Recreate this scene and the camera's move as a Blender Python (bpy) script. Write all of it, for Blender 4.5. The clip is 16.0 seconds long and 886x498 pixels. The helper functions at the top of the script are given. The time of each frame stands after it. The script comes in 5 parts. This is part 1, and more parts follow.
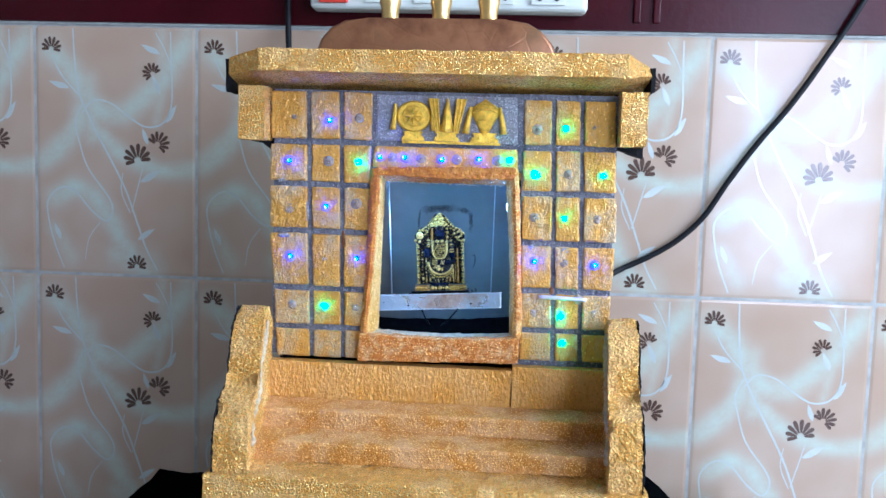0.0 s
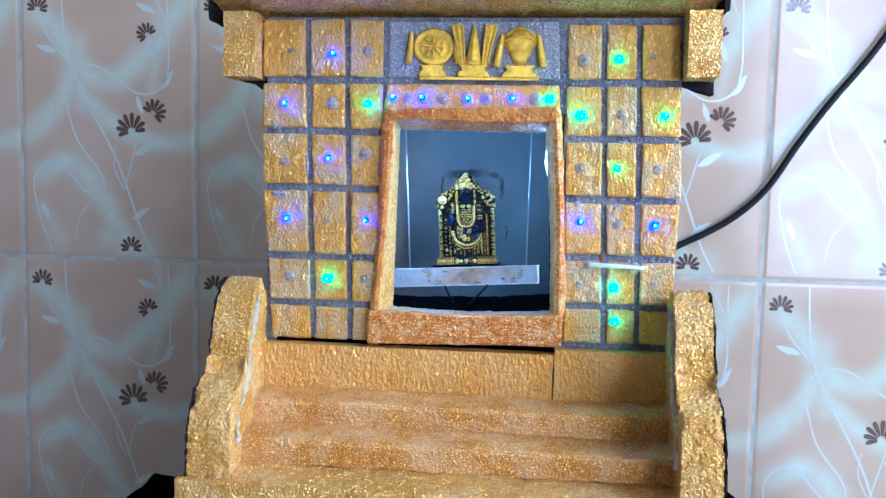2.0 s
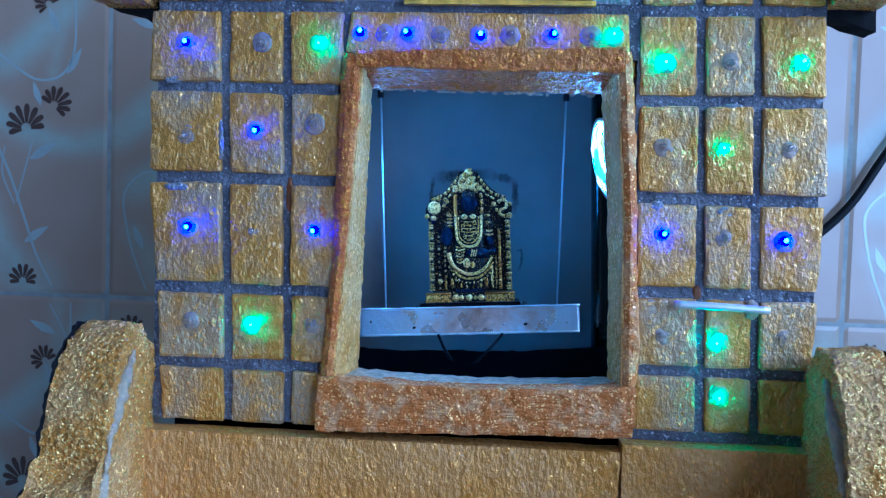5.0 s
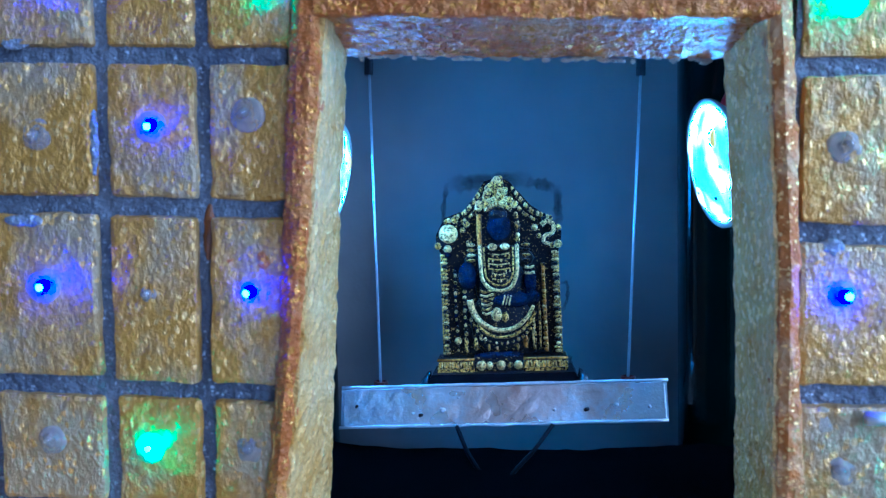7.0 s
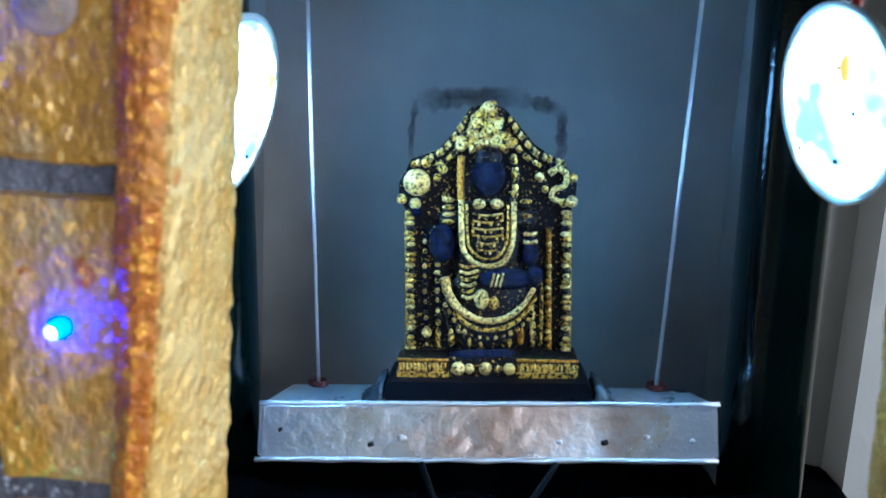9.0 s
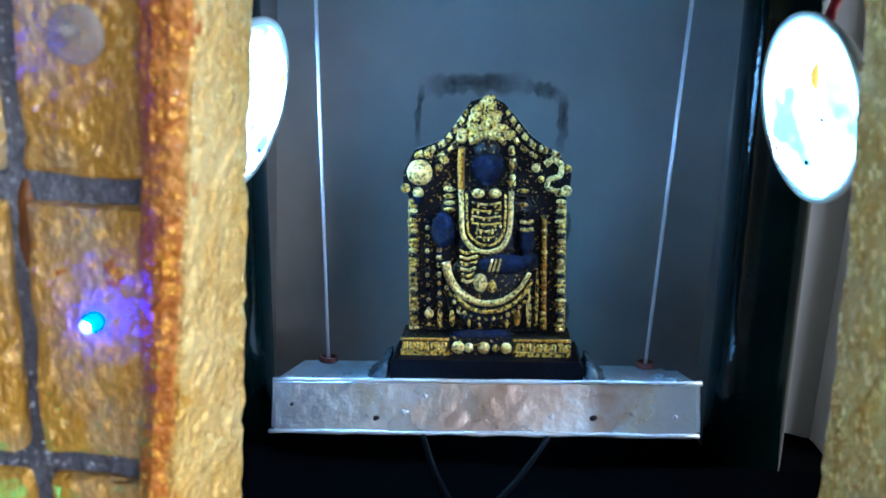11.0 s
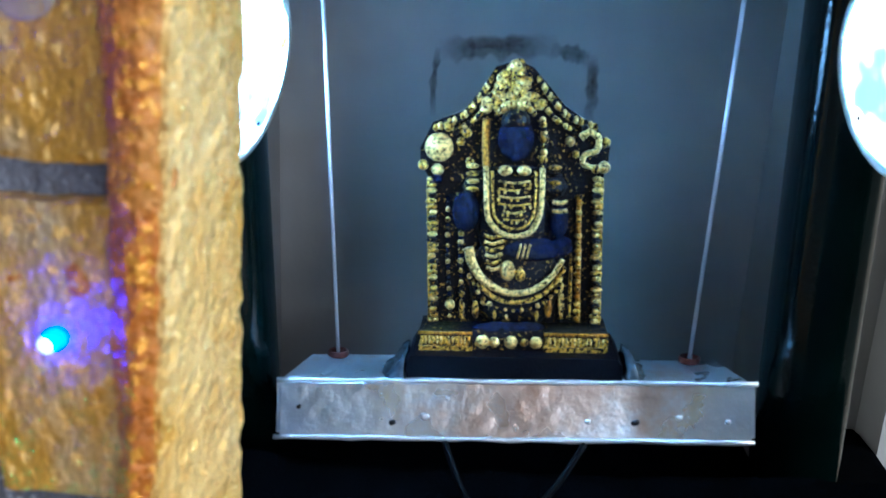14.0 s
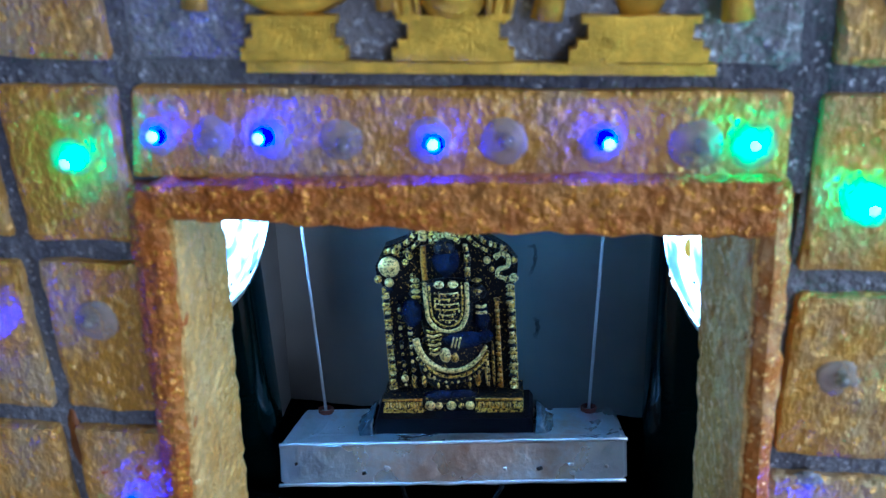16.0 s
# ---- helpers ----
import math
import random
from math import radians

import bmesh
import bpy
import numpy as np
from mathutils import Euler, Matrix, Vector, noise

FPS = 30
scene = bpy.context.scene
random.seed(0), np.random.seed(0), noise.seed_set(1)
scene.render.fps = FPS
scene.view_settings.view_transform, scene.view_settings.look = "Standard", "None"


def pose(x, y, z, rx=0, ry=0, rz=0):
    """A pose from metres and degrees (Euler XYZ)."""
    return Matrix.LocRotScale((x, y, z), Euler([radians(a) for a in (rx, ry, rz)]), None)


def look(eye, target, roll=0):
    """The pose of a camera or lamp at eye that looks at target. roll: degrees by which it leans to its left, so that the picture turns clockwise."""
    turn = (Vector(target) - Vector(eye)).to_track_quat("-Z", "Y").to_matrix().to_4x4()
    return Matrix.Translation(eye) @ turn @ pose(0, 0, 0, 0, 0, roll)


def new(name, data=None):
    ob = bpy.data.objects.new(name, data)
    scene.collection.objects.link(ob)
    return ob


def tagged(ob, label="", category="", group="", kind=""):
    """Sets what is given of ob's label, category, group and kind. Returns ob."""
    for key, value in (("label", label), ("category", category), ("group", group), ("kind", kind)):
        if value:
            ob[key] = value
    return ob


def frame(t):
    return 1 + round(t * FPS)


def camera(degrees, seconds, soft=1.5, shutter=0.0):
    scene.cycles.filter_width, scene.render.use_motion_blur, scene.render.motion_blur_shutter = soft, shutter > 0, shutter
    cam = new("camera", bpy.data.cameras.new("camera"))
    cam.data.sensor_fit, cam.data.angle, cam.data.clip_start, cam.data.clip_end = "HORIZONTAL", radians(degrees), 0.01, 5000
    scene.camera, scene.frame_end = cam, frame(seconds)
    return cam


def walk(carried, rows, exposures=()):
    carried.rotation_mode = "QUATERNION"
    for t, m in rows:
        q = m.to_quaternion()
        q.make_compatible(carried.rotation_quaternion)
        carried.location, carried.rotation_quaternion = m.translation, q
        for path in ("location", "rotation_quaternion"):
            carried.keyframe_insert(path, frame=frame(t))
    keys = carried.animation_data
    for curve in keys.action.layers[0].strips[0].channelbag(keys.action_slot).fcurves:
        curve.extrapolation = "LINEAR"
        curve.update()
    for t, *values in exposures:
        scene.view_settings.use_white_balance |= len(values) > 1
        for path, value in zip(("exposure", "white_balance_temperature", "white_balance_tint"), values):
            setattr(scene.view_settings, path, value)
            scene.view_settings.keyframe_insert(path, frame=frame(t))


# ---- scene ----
cam = camera(57.1, 16.0, soft=1.2)
# the phone's focus rests on the statuette: what comes close to the lens turns soft
cam.data.dof.use_dof, cam.data.dof.focus_distance, cam.data.dof.aperture_fstop = True, 0.36, 33.0
PATH = [
    (0, (0.066, -0.961, 0.234), (-0.07, 1.026, 0.053), 1.7),
    (0.5, (0.072, -0.938, 0.224), (-0.085, 1.046, 0.031), 2.2),
    (1, (0.068, -0.916, 0.213), (-0.147, 1.061, 0.006), 2.6),
    (1.5, (0.07, -0.891, 0.208), (-0.112, 1.092, 0.026), 1.9),
    (2, (0.06, -0.857, 0.194), (-0.143, 1.126, 0.028), 1.3),
    (2.5, (0.06, -0.833, 0.191), (-0.116, 1.155, 0.058), 2.8),
    (3, (0.064, -0.793, 0.175), (-0.093, 1.195, 0.033), 2.7),
    (3.5, (0.063, -0.766, 0.173), (-0.091, 1.226, 0.069), 2.0),
    (4, (0.059, -0.732, 0.165), (-0.088, 1.259, 0.058), 1.8),
    (4.2, (0.052, -0.717, 0.167), (-0.103, 1.276, 0.094), 1.5),
    (6.3, (0.025, -0.578, 0.18), (-0.115, 1.416, 0.105), 2.2),
    (6.5, (0.024, -0.565, 0.182), (-0.128, 1.429, 0.142), 2.4),
    (7, (0.02, -0.531, 0.189), (-0.159, 1.458, 0.087), 1.0),
    (7.5, (0.011, -0.486, 0.191), (-0.102, 1.495, -0.062), 1.3),
    (8, (0.006, -0.461, 0.199), (-0.076, 1.512, -0.118), 1.8),
    (8.5, (0.0054, -0.447, 0.207), (-0.1581, 1.515, -0.157), 2.6),
    (9, (0.012, -0.445, 0.201), (-0.073, 1.519, -0.167), 3.0),
    (9.2, (0.015, -0.446, 0.214), (-0.068, 1.491, -0.278), 2.8),
    (11.3, (0.016, -0.456, 0.207), (-0.104, 1.491, -0.232), 3.0),
    (11.5, (0.016, -0.453, 0.202), (-0.101, 1.503, -0.197), 3.1),
    (12, (0.0194, -0.452, 0.209), (-0.1355, 1.471, -0.329), 2.5),
    (12.5, (0.014, -0.446, 0.205), (-0.118, 1.489, -0.281), 3.0),
    (13, (0.0107, -0.439, 0.198), (-0.1192, 1.497, -0.28), 2.9),
    (13.5, (0.0148, -0.442, 0.208), (-0.1585, 1.472, -0.357), 2.9),
    (14, (0.0105, -0.433, 0.208), (-0.117, 1.488, -0.329), 2.7),
    (14.5, (0.021, -0.447, 0.233), (-0.1586, 1.461, -0.346), 2.6),
    (15, (0.022, -0.454, 0.248), (-0.136, 1.439, -0.378), 1.8),
    (15.5, (0.033, -0.465, 0.261), (-0.112, 1.417, -0.398), 0.8),
    (16, (0.034, -0.473, 0.28), (-0.136, 1.372, -0.472), -0.5),
]
# the phone's picture turns bluer, then warmer, as it nears the lit window
EXPOSURES = [
    (0.0, -0.05, 5000, 9),
    (1.5, -0.05, 4800, 9),
    (2.5, 0.0, 4600, 9),
    (3.0, -0.4, 3650, 8),
    (3.5, -0.8, 3600, 7),
    (4.0, -1.05, 3750, 6),
    (6.5, -0.85, 3650, 5),
    (7.0, -0.78, 3650, 5),
    (7.5, -0.58, 3950, 6),
    (8.0, -0.5, 5200, 4),
    (9.0, -0.42, 5350, 3),
    (12.5, -0.42, 5250, 4),
    (13.5, -0.38, 5200, 4),
    (14.5, -0.52, 5700, 5),
    (15.0, -0.68, 5050, 6),
    (15.5, -0.92, 5200, 6),
    (16.0, -1.15, 4700, 5),
]
walk(cam, [(t, look(eye, target, roll)) for t, eye, target, roll in PATH], EXPOSURES)

# ---- world and light ----
world = bpy.data.worlds.new("sky")
scene.world = world
world.use_nodes = True
wn = world.node_tree.nodes
sky = wn.new("ShaderNodeTexSky")
sky.sky_type, sky.sun_disc, sky.sun_elevation, sky.sun_rotation = "NISHITA", False, radians(40), radians(200)
world.node_tree.links.new(sky.outputs["Color"], wn["Background"].inputs["Color"])
wn["Background"].inputs["Strength"].default_value = 0.1


def window_light(name, m, w, h, power, color):
    lamp = bpy.data.lights.new(name, "AREA")
    lamp.shape, lamp.size, lamp.size_y, lamp.energy, lamp.color = "RECTANGLE", w, h, power, color
    ob = new(name, lamp)
    ob.matrix_world = m
    return ob


# daylight that enters by the two windows of the room
window_light("window_daylight_back", look((1.25, -2.48, 0.45), (0.1, 0.0, 0.2)), 0.6, 1.3, 34, (0.93, 0.91, 1.0))
window_light("window_daylight_side", look((1.56, -0.80, 0.85), (0.0, -0.35, 0.05)), 1.2, 1.2, 64, (1.0, 0.99, 0.97))


# ---- materials ----
def material(name):
    m = bpy.data.materials.new(name)
    m.use_nodes = True
    return m, m.node_tree.nodes, m.node_tree.links, m.node_tree.nodes["Principled BSDF"]


def coords(n, l, vary=True):
    tc = n.new("ShaderNodeTexCoord")
    if not vary:
        return tc.outputs["Object"]
    info = n.new("ShaderNodeObjectInfo")
    add = n.new("ShaderNodeVectorMath")
    add.operation = "ADD"
    mul = n.new("ShaderNodeMath")
    mul.operation, mul.inputs[1].default_value = "MULTIPLY", 3.7
    l.new(info.outputs["Random"], mul.inputs[0])
    l.new(tc.outputs["Object"], add.inputs[0])
    l.new(mul.outputs[0], add.inputs[1])
    return add.outputs[0]


def tex_noise(n, l, vec, scale, detail=3, rough=0.6):
    t = n.new("ShaderNodeTexNoise")
    t.inputs["Scale"].default_value, t.inputs["Detail"].default_value, t.inputs["Roughness"].default_value = scale, detail, rough
    l.new(vec, t.inputs["Vector"])
    return t.outputs["Fac"]


def ramp(n, l, fac, stops):
    r = n.new("ShaderNodeValToRGB")
    e = r.color_ramp.elements
    while len(e) < len(stops):
        e.new(0.5)
    for i, (p, c) in enumerate(stops):
        e[i].position, e[i].color = p, (*c, 1)
    l.new(fac, r.inputs[0])
    return r.outputs["Color"]


def mix(n, l, fac, a, b):
    m = n.new("ShaderNodeMix")
    m.data_type = "RGBA"
    for socket, v in ((m.inputs[0], fac), (m.inputs[6], a), (m.inputs[7], b)):
        if isinstance(v, (int, float)):
            socket.default_value = v
        elif isinstance(v, tuple):
            socket.default_value = (*v, 1)
        else:
            l.new(v, socket)
    return m.outputs[2]


def bump(n, l, b, height, strength, distance):
    k = n.new("ShaderNodeBump")
    k.inputs["Strength"].default_value, k.inputs["Distance"].default_value = strength, distance
    l.new(height, k.inputs["Height"])
    l.new(k.outputs[0], b.inputs["Normal"])
    return k


def plain(name, color, rough=0.5, metal=0.0, spread=0.12, scale=60, relief=0.2, depth=0.0006, spec=0.5):
    """Paint or plastic with a slight unevenness of tone and surface."""
    m, n, l, b = material(name)
    v = coords(n, l)
    f = tex_noise(n, l, v, scale)
    lo, hi = tuple(c * (1 - spread) for c in color), tuple(min(1, c * (1 + spread)) for c in color)
    l.new(ramp(n, l, f, [(0.3, lo), (0.7, hi)]), b.inputs["Base Color"])
    b.inputs["Roughness"].default_value, b.inputs["Metallic"].default_value, b.inputs["Specular IOR Level"].default_value = rough, metal, spec
    if relief:
        bump(n, l, b, tex_noise(n, l, v, scale * 12, 2), relief, depth)
    return m


def glitter(name, base, bare, flake, cover=(0.42, 0.62), flake_part=0.5, metal=0.5, grain=1500, streak=1.0, skin=0.0026, gloss=0.26, patches=38, pebble=300, low=0.72, dull=0.62, varnish=0.0, lustre=0.0):
    """Foam brushed with glitter paint: bare patches, paint, and flakes that each catch the light their own way."""
    m, n, l, b = material(name)
    v = coords(n, l)
    squash = n.new("ShaderNodeMapping")
    squash.inputs["Scale"].default_value = (1, 1, streak)
    l.new(v, squash.inputs["Vector"])
    v = squash.outputs[0]
    patch = tex_noise(n, l, v, patches, 5, 0.65)
    fine = tex_noise(n, l, v, 320, 3, 0.7)
    paint = mix(n, l, fine, tuple(c * low for c in base), tuple(min(1, c * 1.2) for c in base))
    tone = mix(n, l, ramp(n, l, patch, [(cover[0], (0, 0, 0)), (cover[1], (1, 1, 1))]), bare, paint)
    cell = n.new("ShaderNodeTexVoronoi")
    cell.inputs["Scale"].default_value = grain
    l.new(v, cell.inputs["Vector"])
    sep = n.new("ShaderNodeSeparateColor")
    l.new(cell.outputs["Color"], sep.inputs[0])
    is_flake = ramp(n, l, sep.outputs[0], [(flake_part, (0, 0, 0)), (flake_part + 0.05, (1, 1, 1))])
    l.new(mix(n, l, is_flake, tone, flake), b.inputs["Base Color"])
    k = n.new("ShaderNodeMath")
    k.operation, k.inputs[1].default_value, k.inputs[2].default_value = "MULTIPLY_ADD", max(0.0, metal - lustre), lustre
    l.new(is_flake, k.inputs[0])
    l.new(k.outputs[0], b.inputs["Metallic"])
    r = n.new("ShaderNodeMath")
    r.operation, r.inputs[1].default_value, r.inputs[2].default_value = "MULTIPLY_ADD", -gloss * dull / 0.62, dull
    l.new(is_flake, r.inputs[0])
    l.new(r.outputs[0], b.inputs["Roughness"])
    b.inputs["Coat Weight"].default_value, b.inputs["Coat Roughness"].default_value = varnish, 0.28
    # flakes lie at odd angles; the paint skin is pebbled
    tilt = bump(n, l, b, sep.outputs[1], 0.55, 0.0009)
    rough_skin = n.new("ShaderNodeBump")
    rough_skin.inputs["Strength"].default_value, rough_skin.inputs["Distance"].default_value = 1.0, skin
    l.new(tex_noise(n, l, v, pebble, 3, 0.6), rough_skin.inputs["Height"])
    l.new(rough_skin.outputs[0], tilt.inputs["Normal"])
    l.new(rough_skin.outputs[0], b.inputs["Coat Normal"])
    return m


GOLD = glitter("gold_glitter_foam", (0.68, 0.31, 0.018), (0.66, 0.40, 0.14), (1.0, 0.70, 0.22), flake_part=0.60, gloss=0.44, metal=0.7, grain=1250, skin=0.0034, pebble=640, low=0.28, cover=(0.40, 0.54), lustre=0.1)
GOLD_SMOOTH = glitter("gold_brushed_foam", (0.62, 0.285, 0.018), (0.60, 0.32, 0.07), (0.92, 0.50, 0.09), flake_part=0.84, streak=0.6, grain=1100, skin=0.0026, pebble=420, low=0.55, dull=0.45, varnish=0.4)
GOLD_BLOCK = glitter("gold_block_foam", (0.62, 0.32, 0.030), (0.46, 0.34, 0.18), (0.90, 0.55, 0.15), patches=34, cover=(0.40, 0.54), flake_part=0.86, streak=0.7, skin=0.0012, grain=1000, pebble=680, low=0.5, dull=0.46, varnish=0.35, lustre=0.38)
STEP_PAINT = glitter("step_paint", (0.60, 0.25, 0.020), (0.64, 0.37, 0.15), (0.95, 0.62, 0.2), flake_part=0.84, low=0.45, skin=0.0018, pebble=640, cover=(0.38, 0.58))
RUST = glitter("orange_brown_glitter", (0.54, 0.155, 0.006), (0.56, 0.27, 0.06), (0.74, 0.33, 0.04), cover=(0.34, 0.52), flake_part=0.78, skin=0.0024, grain=1000, pebble=480, low=0.28, dull=0.46, lustre=0.12)
CREAM = glitter("pale_gold_foam", (0.66, 0.34, 0.035), (0.70, 0.46, 0.15), (0.86, 0.55, 0.16), flake_part=0.78, metal=0.45, low=0.5, skin=0.0028, grain=800, pebble=400, dull=0.5, lustre=0.15)
# RUST with more bare tone: paints grazing side light on the right jamb
PALE_RUST = glitter("worn_orange_lit_pale", (0.54, 0.18, 0.014), (0.60, 0.36, 0.15), (0.95, 0.62, 0.2), cover=(0.36, 0.52), patches=110, flake_part=0.86, skin=0.0016, low=0.5)
GROOVE = glitter("dark_grey_glitter", (0.085, 0.09, 0.125), (0.16, 0.165, 0.20), (0.34, 0.36, 0.43), flake_part=0.90, grain=1500)
SILVER_PAINT = glitter("silver_grey_glitter", (0.29, 0.30, 0.36), (0.22, 0.22, 0.26), (0.44, 0.46, 0.54), flake_part=0.84, grain=1300, low=0.6)
BARE_FOAM = plain("bare_white_foam", (0.62, 0.52, 0.37), 0.9, 0, 0.3, 260, 0.8, 0.002, 0.1)
BLACK_FOAM = plain("black_foam_edge", (0.012, 0.012, 0.014), 0.8, spec=0.1)
DRIP = plain("rust_brown_paint", (0.16, 0.05, 0.006), 0.35, 0, 0.4, 200, 0.4, 0.0008)
BRASS = plain("embossed_gold_foil", (0.76, 0.50, 0.06), 0.32, 0.75, 0.3, 240, 0.6, 0.0009)
SPIRE_GOLD = plain("polished_gold_paint", (0.75, 0.52, 0.18), 0.28, 0.7, 0.15, 80, 0.1)
MAROON = plain("maroon_gloss_paint", (0.034, 0.0016, 0.0045), 0.28, 0, 0.25, 9, 0.15, 0.002, 0.18)
PLASTIC = plain("ivory_switch_plastic", (0.62, 0.66, 0.60), 0.35, 0, 0.04, 20, 0)
RED_PLASTIC = plain("red_rocker_plastic", (0.62, 0.05, 0.03), 0.3, 0, 0.05, 40, 0)
DARK_HOLE = plain("dark_socket_hole", (0.01, 0.01, 0.01), 0.7, 0, 0.05, 40, 0)
CABLE = plain("black_cable_rubber", (0.006, 0.007, 0.009), 0.55, 0, 0.2, 90, 0.2, spec=0.18)
CLOTH = plain("black_cloth", (0.0015, 0.0018, 0.0022), 0.95, 0, 0.3, 120, 0.5, 0.001, 0.0)
POST = plain("dark_green_gloss_paint", (0.0010, 0.0045, 0.0040), 0.12, 0, 0.4, 60, 0.10, 0.0008, 0.22)
INNER = plain("grey_white_inner_board", (0.315, 0.305, 0.285), 0.65, 0, 0.18, 14, 0.25, 0.0008)
ROD = plain("steel_rod", (0.72, 0.73, 0.75), 0.4, 0.5, 0.1, 200, 0.1)
HIGHLIGHT_FOIL = plain("highlight_foil_fold", (0.90, 0.94, 0.97), 0.35, 0.6, 0.08, 200, 0.3, 0.0006)
SOCKET_BLACK = plain("black_rubber_socket", (0.01, 0.01, 0.012), 0.5)
COPPER_WIRE = plain("copper_wire", (0.12, 0.03, 0.02), 0.4, 0.6)
RED_WIRE = plain("red_wire", (0.45, 0.02, 0.02), 0.4)
GLUE = plain("clear_hot_glue", (0.42, 0.38, 0.38), 0.25, 0, 0.25, 190, 0.3)
GLUE.node_tree.nodes["Principled BSDF"].inputs["Alpha"].default_value = 0.5
GLOSS_WIRE = plain("glossy_black_wire", (0.003, 0.004, 0.005), 0.4, 0, 0.2, 90, 0, spec=0.06)
WHITE_WALL = plain("plain_room_wall", (0.36, 0.35, 0.33), 0.8, 0, 0.05, 3, 0.1)
FLOOR_MAT = plain("plain_room_floor", (0.60, 0.56, 0.51), 0.4, 0, 0.15, 4, 0.1)
GROUT = plain("pale_grout", (0.33, 0.34, 0.32), 0.7, 0, 0.2, 60, 0.3)
PRINT_DARK = plain("brown_tile_print", (0.085, 0.052, 0.038), 0.12, 0, 0.1, 200, 0)
PRINT_PALE = plain("pearl_tile_print", (0.46, 0.51, 0.49), 0.22, 0.06, 0.05, 60, 0, spec=0.75)


def foil_material():
    """Creased aluminium foil with a brownish smear in its middle."""
    m, n, l, b = material("creased_silver_foil")
    v = coords(n, l, False)
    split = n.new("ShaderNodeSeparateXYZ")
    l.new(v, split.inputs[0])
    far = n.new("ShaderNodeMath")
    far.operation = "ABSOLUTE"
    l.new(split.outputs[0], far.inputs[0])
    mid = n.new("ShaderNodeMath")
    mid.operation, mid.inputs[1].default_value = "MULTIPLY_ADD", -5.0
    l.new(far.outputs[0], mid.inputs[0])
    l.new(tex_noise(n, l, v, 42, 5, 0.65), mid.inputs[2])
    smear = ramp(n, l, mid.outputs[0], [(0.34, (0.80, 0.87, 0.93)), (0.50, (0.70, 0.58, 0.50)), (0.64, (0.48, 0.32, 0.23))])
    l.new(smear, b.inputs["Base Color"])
    b.inputs["Metallic"].default_value = 0.9
    l.new(ramp(n, l, tex_noise(n, l, v, 90, 3), [(0.4, (0.27, 0.27, 0.27)), (0.65, (0.46, 0.46, 0.46))]), b.inputs["Roughness"])
    bump(n, l, b, tex_noise(n, l, v, 150, 5, 0.62), 0.35, 0.0014)
    return m


def copper_material():
    m, n, l, b = material("coppery_brown_paper")
    v = coords(n, l)
    f = tex_noise(n, l, v, 22, 5, 0.6)
    l.new(ramp(n, l, f, [(0.35, (0.15, 0.060, 0.026)), (0.55, (0.34, 0.155, 0.070)), (0.7, (0.22, 0.12, 0.055))]), b.inputs["Base Color"])
    b.inputs["Metallic"].default_value, b.inputs["Roughness"].default_value = 0.45, 0.34
    w = n.new("ShaderNodeTexVoronoi")
    w.feature, w.inputs["Scale"].default_value = "DISTANCE_TO_EDGE", 55
    l.new(v, w.inputs["Vector"])
    bump(n, l, b, ramp(n, l, w.outputs["Distance"], [(0.0, (0, 0, 0)), (0.06, (1, 1, 1))]), 0.16, 0.0008)
    return m


def tile_material():
    """Glazed wall tile: beige ground with pale greenish clouds, the same on every tile."""
    m, n, l, b = material("glazed_beige_tile")
    v = coords(n, l, False)
    haze = n.new("ShaderNodeAttribute")
    haze.attribute_name = "haze"
    cloud = tex_noise(n, l, v, 11, 2, 0.5)
    ground = ramp(n, l, cloud, [(0.35, (0.39, 0.285, 0.205)), (0.65, (0.42, 0.33, 0.25))])
    wisp = n.new("ShaderNodeMapRange")
    for i, x in enumerate((0.3, 0.7, 0.45, 1.15)):
        wisp.inputs[i + 1].default_value = x
    l.new(tex_noise(n, l, v, 34, 5, 0.65), wisp.inputs[0])
    veil = n.new("ShaderNodeMath")
    veil.operation = "MULTIPLY"
    l.new(haze.outputs["Fac"], veil.inputs[0])
    l.new(wisp.outputs[0], veil.inputs[1])
    l.new(mix(n, l, veil.outputs[0], ground, (0.44, 0.53, 0.46)), b.inputs["Base Color"])
    b.inputs["Roughness"].default_value, b.inputs["Specular IOR Level"].default_value = 0.13, 0.34
    bump(n, l, b, tex_noise(n, l, v, 14, 2), 0.05, 0.004)
    return m


def idol_material(name="gold_rubbed_dark_cast", lo=0.43, hi=0.57, gold=(0.90, 0.55, 0.09)):
    """Gold paint rubbed over a near-black cast: gold on what stands proud, dark in the hollows."""
    m, n, l, b = material(name)
    v = coords(n, l, False)
    f = tex_noise(n, l, v, 1250, 3, 0.65)
    worn = ramp(n, l, f, [(lo, (0, 0, 0)), (hi, (1, 1, 1))])
    l.new(mix(n, l, worn, (0.003, 0.003, 0.005), gold), b.inputs["Base Color"])
    k = n.new("ShaderNodeMath")
    k.operation, k.inputs[1].default_value = "MULTIPLY", 0.55
    l.new(worn, k.inputs[0])
    l.new(k.outputs[0], b.inputs["Metallic"])
    b.inputs["Roughness"].default_value, b.inputs["Specular IOR Level"].default_value = 0.30, 0.15
    bump(n, l, b, f, 0.6, 0.0006)
    return m


def glow(name, color, strength):
    m, n, l, b = material(name)
    b.inputs["Base Color"].default_value = (*[0.05 + 0.3 * c for c in color], 1)
    b.inputs["Emission Color"].default_value, b.inputs["Emission Strength"].default_value = (*color, 1), strength
    b.inputs["Roughness"].default_value = 0.2
    return m


